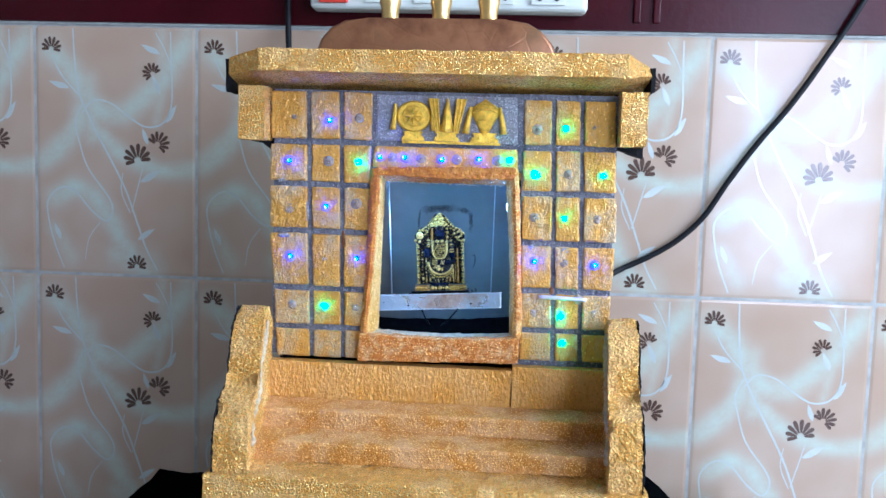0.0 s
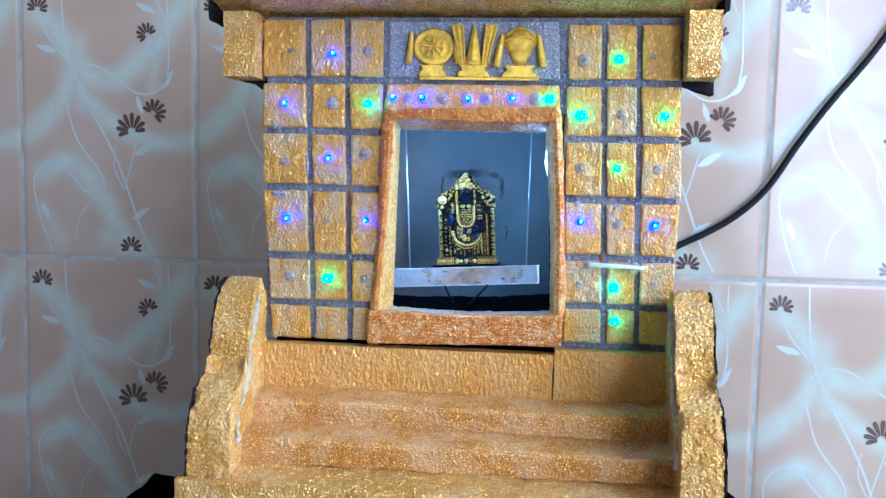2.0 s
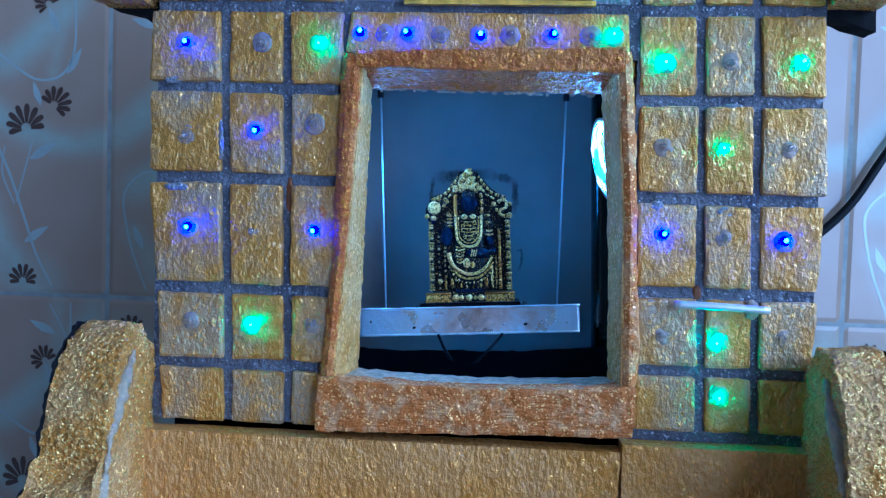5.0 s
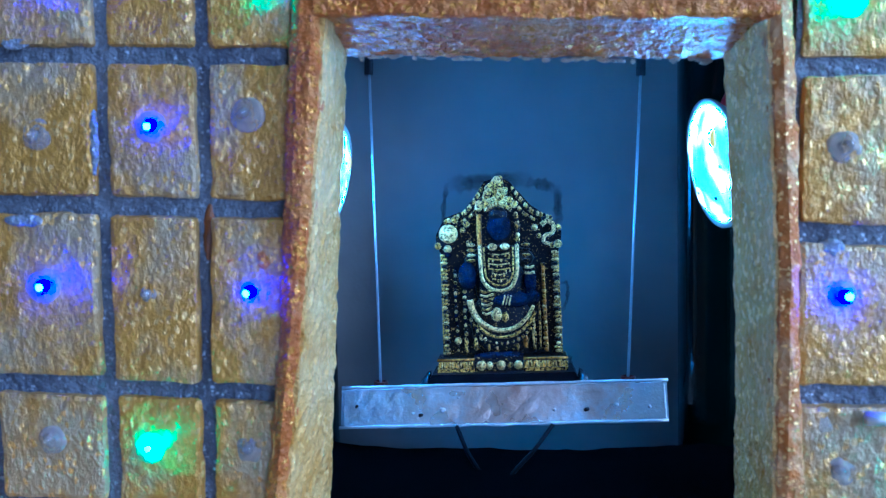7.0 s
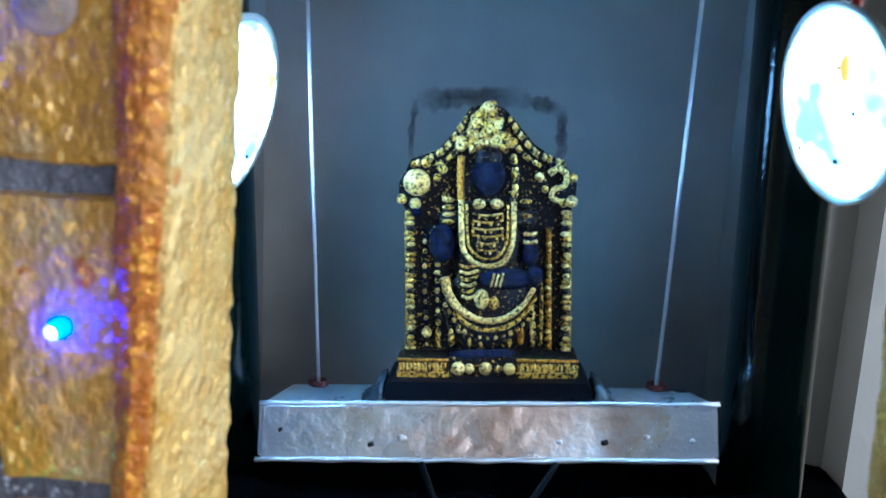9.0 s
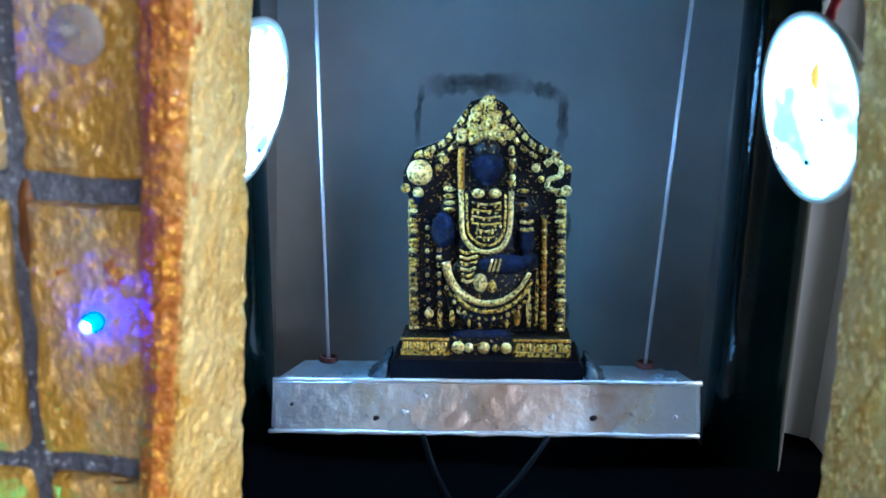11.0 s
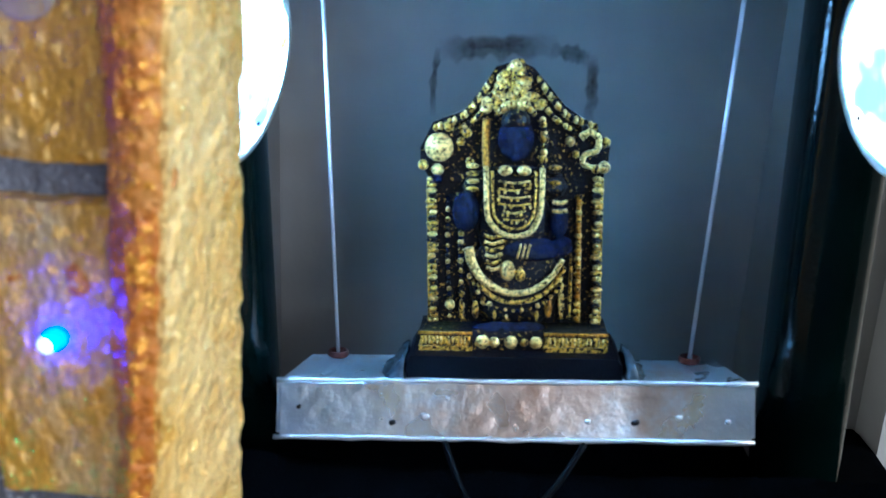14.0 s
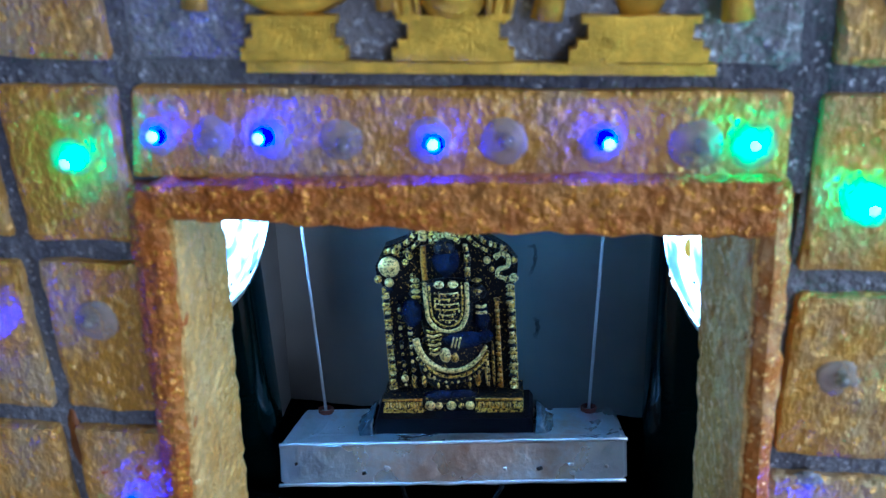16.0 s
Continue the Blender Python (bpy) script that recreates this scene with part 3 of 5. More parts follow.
# emblems in pressed gold foil
def emblem_wheel(x, z):
    bm = lathe([(0.0, 0.0034), (0.003, 0.0030), (0.0042, 0.0022), (0.0052, 0.0034), (0.0072, 0.0034), (0.0080, 0.0022), (0.0094, 0.0030), (0.0112, 0.0030), (0.0120, 0.0)], (x, FY + 0.001, z), 32, Vector((0, -1, 0)))
    for i in range(8):
        a = i * math.pi / 4
        tube([(x + math.cos(a) * 0.001, FY - 0.0026, z + math.sin(a) * 0.001), (x + math.cos(a) * 0.0062, FY - 0.0024, z + math.sin(a) * 0.0062)], 0.0006, 5, bm=bm)
    for s in (-1, 1):
        tube(curve_points([(x + s * 0.0125, FY - 0.001, z + 0.009), (x + s * 0.0128, FY - 0.0015, z), (x + s * 0.0140, FY - 0.001, z - 0.0105)], 5), lambda t: 0.0011 + 0.0009 * t, 7, bm=bm)
    return bm


def emblem_bars(x, z):
    bm = bmesh.new()
    for s in (-1, 1):
        pts = [(x + s * 0.0128, z + 0.0155), (x + s * 0.0062, z + 0.0155), (x + s * 0.0045, z - 0.010), (x + s * 0.0078, z - 0.010)]
        loop = [bm.verts.new((a, FY - 0.0026, b)) for a, b in pts]
        back = [bm.verts.new((a, FY + 0.001, b)) for a, b in pts]
        bm.faces.new(loop)
        for i in range(4):
            bm.faces.new([loop[i], back[i], back[(i + 1) % 4], loop[(i + 1) % 4]])
        tube([(x + s * 0.0095, FY - 0.0026, z + 0.015), (x + s * 0.0062, FY - 0.0026, z - 0.009)], 0.0009, 6, bm=bm)
    lathe([(0.0048, 0.0), (0.0046, 0.0018), (0.003, 0.0030), (0.0, 0.0034)], (x, FY, z - 0.006), 18, Vector((0, -1, 0)), bm)
    tube(curve_points([(x, FY - 0.0012, z + 0.0155), (x, FY - 0.0016, z + 0.006), (x, FY - 0.0016, z - 0.007)], 5), lambda t: 0.0006 + 0.0036 * t, 8, bm=bm)
    return bm


def emblem_shell(x, z):
    bm = lathe([(0.0004, 0.0150), (0.0015, 0.0140), (0.0075, 0.0098), (0.0098, 0.0062), (0.0090, 0.0028), (0.0065, -0.002), (0.0042, -0.0065), (0.0022, -0.011)], (x, FY - 0.0006, z), 20, Vector((0, 0, 1)))
    for v in bm.verts:
        v.co.y = FY + 0.001 + (v.co.y - FY) * 0.42
    for s in (-1, 1):
        tube(curve_points([(x + s * 0.0095, FY - 0.001, z + 0.009), (x + s * 0.0112, FY - 0.0015, z), (x + s * 0.0128, FY - 0.001, z - 0.011)], 5), lambda t: 0.0012 + 0.0011 * t, 7, bm=bm)
    return bm


def pedestal(x, w):
    half = []
    for k, (z0, z1) in enumerate(((0.2592, 0.2612), (0.2612, 0.2626), (0.2626, 0.2650), (0.2650, 0.2662))):
        h = w * (1.0, 0.9, 0.75, 0.85)[k]
        half += [(h, z0), (h, z1)]
    return roughen(prism([(x + a, b) for a, b in half] + [(x - a, b) for a, b in half[::-1]], FY - 0.0024, FY + 0.001), 0.002, 0.0003, 300, x * 80)


def broader(bm, x, k=1.12):
    for v in bm.verts:
        v.co.x = x + (v.co.x - x) * k
    return bm


def ridges(x, lines, r=0.00055):
    """Fine raised lines pressed into the foil."""
    bm = bmesh.new()
    for line in lines:
        tube(curve_points([(x + a, FY - 0.0030 - c, b) for a, b, c in line], 5), r, 6, bm=bm)
    return bm


part("wheel_emblem", broader(emblem_wheel(-0.0015, 0.2775), -0.0015), BRASS, facade, "embossed gold wheel emblem", True)
part("striped_emblem", broader(emblem_bars(0.0240, 0.2755), 0.0240), BRASS, facade, "embossed gold upright bars emblem")
part("shell_emblem", broader(emblem_shell(0.0525, 0.2765), 0.0525), BRASS, facade, "embossed gold shell emblem", True)
part("embossed_lines", ridges(0.0240, [[(s * a0, 0.2900, 0.0), (s * a1, 0.2780, 0.0), (s * a2, 0.2665, 0.0)] for s in (-1, 1) for a0, a1, a2 in ((0.0140, 0.0108, 0.0086), (0.0074, 0.0062, 0.0054))]), BRASS, facade, "raised lines of the gold foil emblem", True)
part("embossed_lines", ridges(0.0525, [[(-0.0095, 0.2840, -0.0006), (-0.0040, 0.2875, 0.0008), (0.0, 0.2885, 0.0010), (0.0040, 0.2875, 0.0008), (0.0095, 0.2840, -0.0006)], [(-0.0102, 0.2810, -0.0006), (-0.0040, 0.2830, 0.0012), (0.0, 0.2835, 0.0014), (0.0040, 0.2830, 0.0012), (0.0102, 0.2810, -0.0006)], [(-0.0060, 0.2745, -0.0004), (0.0, 0.2755, 0.0006), (0.0060, 0.2745, -0.0004)]]), BRASS, facade, "raised lines of the gold foil emblem", True)
for x, w in ((-0.0015, 0.0085), (0.0240, 0.0095), (0.0525, 0.0105)):
    part("emblem_foot", pedestal(x, w), BRASS, facade, "ridged gold foil foot")
part("emblem_bar", box(-0.0095, 0.0645, FY - 0.0018, FY + 0.001, 0.2572, 0.2590), BRASS, facade)

# window frame: rough hand-cut bars with worn corners, a flared pale reveal behind the front
FRONT, BACK = -0.3462, -0.3205


def along(line, z):
    """x of a bent upright line, given as (z, x) from the top down."""
    for (z0, x0), (z1, x1) in zip(line, line[1:]):
        if z >= z1:
            return lerp(x0, x1, (z0 - z) / (z0 - z1))
    return line[-1][1]


def upright(z0, z1, section, n=34):
    """Lofts a closed cross-section (x, y), which changes with height, from z0 up to z1."""
    bm = bmesh.new()
    rows = []
    for i in range(n + 1):
        z = lerp(z0, z1, i / n)
        rows.append([bm.verts.new((x, y, z)) for x, y in section(z)])
    k = len(rows[0])
    for a, b in zip(rows, rows[1:]):
        for i in range(k):
            bm.faces.new([a[i], a[(i + 1) % k], b[(i + 1) % k], b[i]])
    bm.faces.new(rows[0][::-1])
    bm.faces.new(rows[-1])
    return bm


OUT_L = ((0.2400, -0.0330), (0.2200, -0.0340), (0.1850, -0.0347), (0.1500, -0.0360), (0.1290, -0.0377), (0.1070, -0.0395), (0.0890, -0.0397))
IN_L = ((0.2360, -0.0252), (0.2130, -0.0258), (0.1900, -0.0272), (0.1670, -0.0287), (0.1450, -0.0308), (0.1060, -0.0335))
DEEP_L = ((0.2360, -0.0244), (0.2000, -0.0253), (0.1700, -0.0263), (0.1350, -0.0270), (0.1060, -0.0277))
OUT_R = ((0.2430, 0.0785), (0.2200, 0.0806), (0.1830, 0.0830), (0.1500, 0.0843), (0.1280, 0.0860), (0.0900, 0.0838))
IN_R = ((0.2360, 0.0735), (0.2020, 0.0757), (0.1800, 0.0775), (0.1570, 0.0781), (0.1060, 0.0792))
DEEP_R = ((0.2360, 0.0695), (0.2040, 0.0720), (0.1800, 0.0742), (0.1550, 0.0755), (0.1370, 0.0760), (0.1060, 0.0767))


def jamb(outer, inner, s):
    """Front of a jamb with rounded arrises. s: the side on which the opening lies."""
    def section(z):
        a, b = along(outer, z), along(inner, z)
        return [(a, -0.3386), (a, FRONT + 0.0030), (a + s * 0.0009, FRONT + 0.0011), (a + s * 0.0028, FRONT), (b - s * 0.0026, FRONT - 0.0002), (b - s * 0.0008, FRONT + 0.0009), (b, FRONT + 0.0030), (b, -0.3386)]
    return section


def reveal(inner, deep, s):
    def section(z):
        b, d = along(inner, z), along(deep, z)
        return [(b - s * 0.0045, FRONT + 0.0012), (b + s * 0.0002, FRONT + 0.0016), (b + s * 0.0006, FRONT + 0.0040), (lerp(b, d, 0.6), lerp(FRONT, BACK, 0.55)), (d, BACK - 0.0012), (d - s * 0.0012, BACK), (d - s * 0.0062, BACK), (b - s * 0.0045, -0.3340)]
    return section


frame_ob = part("window_frame", roughen(roughen(bevel(prism([(-0.0397, 0.0890), (0.0838, 0.0925), (0.0845, 0.1120), (0.0500, 0.1098), (0.0240, 0.1088), (-0.0050, 0.1092), (-0.0390, 0.1110)], FRONT - 0.0035, -0.3386), 0.0016, 2), 0.0032, 0.0009, 160, 1.0), 0.0017, 0.0004, 520, 1.5), PALE_RUST, SH, "rough orange brown glitter window frame")
part("frame_jamb", roughen(upright(0.1095, 0.2375, jamb(OUT_L, IN_L, 1)), 0.0019, 0.0007, 210, 2.0), RUST, frame_ob)
part("frame_jamb", roughen(upright(0.1115, 0.2400, jamb(OUT_R, IN_R, -1)), 0.0019, 0.0007, 210, 3.0), PALE_RUST, frame_ob, "worn jamb painted paler for the side light that grazes it")
part("frame_lintel", roughen(bevel(prism([(-0.0285, 0.2322), (0.0250, 0.2314), (0.0765, 0.2316), (0.0765, 0.2415), (0.0300, 0.2402), (-0.0285, 0.2385)], FRONT - 0.0003, -0.3386), 0.0013, 2), 0.0019, 0.0007, 210, 4.0), RUST, frame_ob)
part("reveal", roughen(upright(0.1090, 0.2330, reveal(IN_L, DEEP_L, 1)), 0.0019, 0.0006, 260, 5.0), CREAM, frame_ob, "pale gold foam reveal of the window")
part("reveal", roughen(upright(0.1090, 0.2325, reveal(IN_R, DEEP_R, -1)), 0.0019, 0.0006, 260, 6.0), CREAM, frame_ob, "pale gold foam reveal of the window")
bm = prism([(-0.0345, 0.2325), (0.0810, 0.2318), (0.0810, 0.2370), (-0.0345, 0.2370)], -0.3384, BACK)
for v in bm.verts:
    if v.co.y > -0.33 and v.co.z < 0.235:
        v.co.z -= 0.0046
part("reveal", roughen(bm, 0.0019, 0.0007, 230, 7.0), RUST, frame_ob, "orange brown underside of the lintel")
part("sill", roughen(prism([(-0.0345, 0.1005), (0.0810, 0.1005), (0.0810, 0.1105), (0.0500, 0.1090), (0.0240, 0.1080), (-0.0050, 0.1085), (-0.0345, 0.1098)], -0.3384, BACK), 0.0022, 0.0007, 230, 8.0), BARE_FOAM, frame_ob, "bare white foam sill")
# ragged white foam crumbs along the lintel
crumbs = bmesh.new()
for i in range(60):
    x = random.uniform(-0.022, 0.07)
    ball((x, BACK + random.uniform(-0.001, 0.001), lerp(0.2280, 0.2272, (x + 0.03) / 0.105) - random.uniform(0, 0.001)), random.uniform(0.0006, 0.0016), 0.0006, random.uniform(0.0003, 0.0007), crumbs, 6, 4)
part("torn_edge", crumbs, BARE_FOAM, frame_ob, "torn white foam edge")

# ---- the little lights in the blocks ----
LED_L = [[(-0.092, 0.275, ""), (-0.066, 0.273, "b"), (-0.043, 0.275, "")], [(-0.097, 0.242, "b"), (-0.066, 0.242, ""), (-0.043, 0.242, "g")], [(-0.096, 0.205, ""), (-0.068, 0.207, "b"), (-0.044, 0.21, "")],
         [(-0.095, 0.168, "b"), (-0.068, 0.167, ""), (-0.043, 0.168, "b")], [(-0.093, 0.13, ""), (-0.068, 0.129, "g"), (-0.043, 0.13, "")]]
LED_R = [[(0.092, 0.27, ""), (0.113, 0.271, "g"), (0.135, 0.273, "")], [(0.092, 0.236, "g"), (0.116, 0.237, ""), (0.142, 0.237, "g")], [(0.092, 0.204, ""), (0.115, 0.204, "g"), (0.139, 0.204, "")],
         [(0.093, 0.171, "b"), (0.116, 0.17, ""), (0.139, 0.169, "b")], [(0.094, 0.131, ""), (0.116, 0.13, "g"), (0.14, 0.132, "")], [(0.117, 0.109, "g")]]
LED_S = [[(x, 0.246, k) for x, k in ((-0.027, "b"), (-0.017, ""), (-0.007, "b"), (0.005, ""), (0.02, "b"), (0.032, ""), (0.048, "b"), (0.063, ""), (0.072, "g"))]]
for x, z, kind in [p for rows in (LED_L, LED_R, LED_S) for row in rows for p in row]:
    r = 0.0013
    aim = Vector((random.uniform(-0.25, 0.25), -1, random.uniform(-0.3, 0.2))).normalized()
    off = Vector((random.uniform(-0.0009, 0.0009), 0, random.uniform(-0.0009, 0.0009)))
    led = part("led_light", lathe([(r, -0.003), (r, 0.0014), (r * 0.88, 0.0021), (r * 0.6, 0.0026), (r * 0.25, 0.0028), (0, 0.00285)], Vector((x, FY - 0.0003, z)) + off, 14, aim),
               {"": LENS, "b": BLUE_LED, "g": GREEN_LED}[kind], SH, {"": "unlit clear led", "b": "lit blue led", "g": "lit green led"}[kind], True)
    if kind:
        part("led_core", ball(Vector((x, FY - 0.0003, z)) + off + aim * 0.0021, 0.00115, 0.00115, 0.00115, bmesh.new(), 10, 6), {"b": BLUE_CORE, "g": GREEN_CORE}[kind], led, "white hot core of the led", True)
    w = random.uniform(0.0034, 0.0047)
    part("glue_ring", roughen(lathe([(w, -0.001), (w * 0.93, -0.0003), (w * 0.75, 0.0001), (w * 0.55, 0.0001), (w * 0.45, 0.0004), (0.0012, 0.0004)], (x, FY - 0.0005, z), 18, Vector((0, -1, 0))), 0.0016, 0.0005, 330, x * 90 + z * 40), GLUE, led, "ring of dried clear glue", True)
part("metal_pin", tube(curve_points([(0.098, FY - 0.003, 0.1440), (0.115, FY - 0.0036, 0.1438), (0.1335, FY - 0.0028, 0.1428)], 6), 0.0016, 8), ROD, SH, "shiny metal pin across the blocks", True)

# stray paint and glue on the blocks
for x, z, w, h, mat, label in ((-0.0485, 0.1745, 0.0030, 0.0016, RUST, "orange paint dab"), (-0.0395, 0.1760, 0.0022, 0.0026, RUST, "orange paint dab"),
                               (0.0895, 0.1405, 0.0042, 0.0048, BARE_FOAM, "white glue blob"), (0.128, 0.1425, 0.0030, 0.0040, BARE_FOAM, "white glue blob"), (0.0900, 0.1815, 0.0032, 0.0018, SILVER_PAINT, "silver paint dab"), (0.118, 0.2195, 0.0040, 0.0016, SILVER_PAINT, "silver paint dab"),
                               (-0.0540, 0.1820, 0.0014, 0.0070, DRIP, "brown paint drip in the groove"), (0.1075, 0.1485, 0.0018, 0.0030, DRIP, "brown paint drip in the groove"), (-0.1000, 0.1840, 0.0050, 0.0016, SILVER_PAINT, "silver paint dab"), (-0.0820, 0.2030, 0.0012, 0.0080, SILVER_PAINT, "silver paint dab"), (0.1180, 0.1795, 0.0050, 0.0022, SILVER_PAINT, "silver paint dab"), (-0.1020, 0.2270, 0.0040, 0.0016, SILVER_PAINT, "silver paint dab")):
    part("paint_dab", roughen(ball((x, (FY if mat is not DRIP else -0.3400) + 0.0001, z), w, 0.0007, h, bmesh.new(), 16, 8), 0.0012, 0.0006, 500, x * 70), mat, facade, label, True)

# ---- fascia, steps, side walls, base ----
part("fascia", roughen(box(-0.109, 0.079, -0.3495, -0.3386, 0.052, 0.0868), 0.005, 0.0006, 80, 9.0), GOLD_SMOOTH, SH, "smooth gold painted fascia board")
part("fascia", roughen(box(0.0798, 0.149, -0.3500, -0.3386, 0.052, 0.0900), 0.005, 0.0006, 80, 9.5), GOLD_SMOOTH, SH, "smooth gold painted fascia board")
for y0, y1, z0, z1, tilt in ((-0.379, -0.3503, 0.0437, 0.0580, 1), (-0.4085, -0.3503, 0.0285, 0.0435, 2)):
    bm = bmesh.new()
    bm = prism([(y0 + 0.0006, z0), (y1, z0), (y1, z1 + 0.0006), (y0 + 0.0022, z1), (y0 + 0.0006, z1 - 0.0008), (y0, z1 - 0.0026)], -0.109, 0.148, "x")
    part("step", roughen(roughen(bm, 0.004, 0.0008, 70, tilt * 3.0), 0.0026, 0.0003, 420, tilt * 5.0), STEP_PAINT, SH, "gold and pinkish brown painted foam step")
part("base_slab", roughen(bevel(box(-0.128, 0.170, -0.441, -0.3503, -0.05, 0.0283), 0.0015, 2), 0.005, 0.0010, 70, 12.0), GOLD, SH, "gold glitter foam base slab")
PROFILE = [(-0.3386, 0.0285), (-0.3386, 0.116), (-0.346, 0.1265), (-0.358, 0.1310), (-0.370, 0.1285), (-0.381, 0.1185), (-0.389, 0.105), (-0.3925, 0.092), (-0.3965, 0.082), (-0.409, 0.0775), (-0.424, 0.0715), (-0.432, 0.060), (-0.4355, 0.046), (-0.4355, 0.0285)]


def side_wall(inner_back, inner_front, outer_back, outer_front, lift, seed):
    pts = [(p.x, p.z) for p in curve_points([(a, 0, b + (lift if b > 0.032 else 0)) for a, b in PROFILE[1:]], 3)]
    bm = prism([PROFILE[0]] + pts, 0.0, 1.0, "x")
    for v in bm.verts:
        t = (-0.3386 - v.co.y) / 0.097
        a, b = lerp(inner_back, inner_front, t), lerp(outer_back, outer_front, t)
        v.co.x = lerp(a, b, v.co.x)
    if abs(outer_back - inner_back) > 0.01:
        # the arrises along the curved top are rubbed round
        rim = [e for e in bm.edges if abs(e.verts[0].co.x - e.verts[1].co.x) < 0.006 and min(v.co.z for v in e.verts) > 0.029]
        bmesh.ops.bevel(bm, geom=rim, offset=0.0042, segments=3, profile=0.5, affect="EDGES", clamp_overlap=True)
    return roughen(roughen(bm, 0.0045, 0.0013, 110, seed), 0.0016, 0.0009, 480, seed)


part("side_wall", side_wall(-0.1092, -0.0985, -0.130, -0.1225, 0.0, 14.0), GOLD, SH, "curved gold glitter foam balustrade")
part("side_wall", side_wall(0.1492, 0.1435, 0.170, 0.1655, 0.001, 16.0), GOLD, SH, "curved gold glitter foam balustrade")

part("balustrade_rim", side_wall(-0.1302, -0.1227, -0.1313, -0.1237, -0.0005, 15.0), BLACK_FOAM, SH, "black unpainted foam rim of the balustrade")
part("balustrade_rim", side_wall(0.1702, 0.1657, 0.1712, 0.1667, 0.0003, 17.0), BLACK_FOAM, SH, "black unpainted foam rim of the balustrade")
# white foam laid bare along the inner edges of the balustrades
for x0, x1, seed in ((-0.1080, -0.0985, 30.0), (0.1480, 0.1432, 31.0)):
    pts = [(lerp(x0, x1, (-0.3386 - y) / 0.097), y, z - 0.0030) for y, z in ((-0.366, 0.124), (-0.377, 0.112), (-0.387, 0.097), (-0.394, 0.082), (-0.404, 0.071), (-0.416, 0.060), (-0.422, 0.046))]
    part("bare_edge", roughen(tube(curve_points(pts, 5), lambda k: 0.0004 + 0.0022 * abs(math.sin(math.pi * k * 2.6)) * (1 - 0.4 * k), 10), 0.0014, 0.0017, 320, seed), BARE_FOAM, SH, "bare white foam along the balustrade edge", True)

# ---- cornice, brackets, roof ----
bm = prism([(-0.140, 0.296), (-0.140, 0.3165), (-0.113, 0.322), (0.153, 0.3225), (0.170, 0.316), (0.172, 0.301), (0.153, 0.298), (-0.112, 0.298)], -0.372, -0.30)
for v in bm.verts:
    if v.co.y < -0.36 and (v.co.x < -0.13 or v.co.x > 0.165):
        v.co.y += 0.016
    if v.co.y < -0.35 and v.co.z < 0.302:
        v.co.z += 0.008
    elif v.co.z < 0.302:
        v.co.z -= 0.004
part("cornice", roughen(bm, 0.0045, 0.0012, 90, 18.0), GOLD, SH, "overhanging gold glitter foam cornice")
part("cornice_edge", roughen(box(-0.1435, -0.1405, -0.352, -0.31, 0.292, 0.316), 0.006, 0.001, 90, 19.0), BLACK_FOAM, SH, "black unpainted foam edge")
part("cornice_edge", roughen(box(0.1725, 0.1755, -0.352, -0.31, 0.298, 0.316), 0.006, 0.001, 90, 19.5), BLACK_FOAM, SH, "black unpainted foam edge")
for x0, x1, z0, z1 in ((-0.132, -0.112, 0.2565, 0.2965), (0.1515, 0.1705, 0.2585, 0.2975)):
    bracket = part("bracket", roughen(box(x0, x1, -0.357, -0.335, z0, z1), 0.004, 0.0008, 120, x0 * 50), GOLD, SH, "gold glitter foam bracket under the cornice")
    part("bracket_back", roughen(prism([(x0 - 0.002, z1), (x1 + 0.0015, z1), (x1 + 0.0015, z0 - 0.008), (x0 + (0.012 if x0 < 0 else 0.002), z0 - 0.002), (x0 - 0.001, z0 + 0.001)], -0.3346, -0.324), 0.005, 0.0008, 120, x0 * 60), BLACK_FOAM, bracket, "torn black foam behind the bracket")

roof = [(-0.0955, 0.3195), (-0.0945, 0.333), (-0.090, 0.345), (-0.082, 0.355), (-0.070, 0.3612), (-0.05, 0.3632), (0.065, 0.3637), (0.083, 0.3615), (0.095, 0.355), (0.104, 0.345), (0.1085, 0.333), (0.1095, 0.3195)]
bm = prism(roof, -0.272, -0.175)
bevel_edges = [e for e in bm.edges if abs(e.verts[0].co.y - e.verts[1].co.y) < 1e-6]
bmesh.ops.bevel(bm, geom=bevel_edges, offset=0.004, segments=3, profile=0.5, affect="EDGES")
part("roof_vault", bm, COPPER, SH, "creased coppery brown rounded roof", True)
for x in (-0.0345, 0.0095, 0.0505):
    part("finial", lathe([(0.0075, 0.0), (0.0080, 0.002), (0.0072, 0.004), (0.0076, 0.010), (0.0092, 0.017), (0.0090, 0.023), (0.0065, 0.029), (0.004, 0.033), (0.006, 0.037), (0.0035, 0.042), (0.0008, 0.056)], (x, -0.248, 0.3637), 20), SPIRE_GOLD, SH, "gold vase shaped roof finial", True)

# ---- inside: frame of the swing, swing, lamps, cloth ----
SW = empty("swing_stand", (0.018, -0.24, 0.09), label="dark green gloss stand with steel rods inside the shrine", category="swing stand")


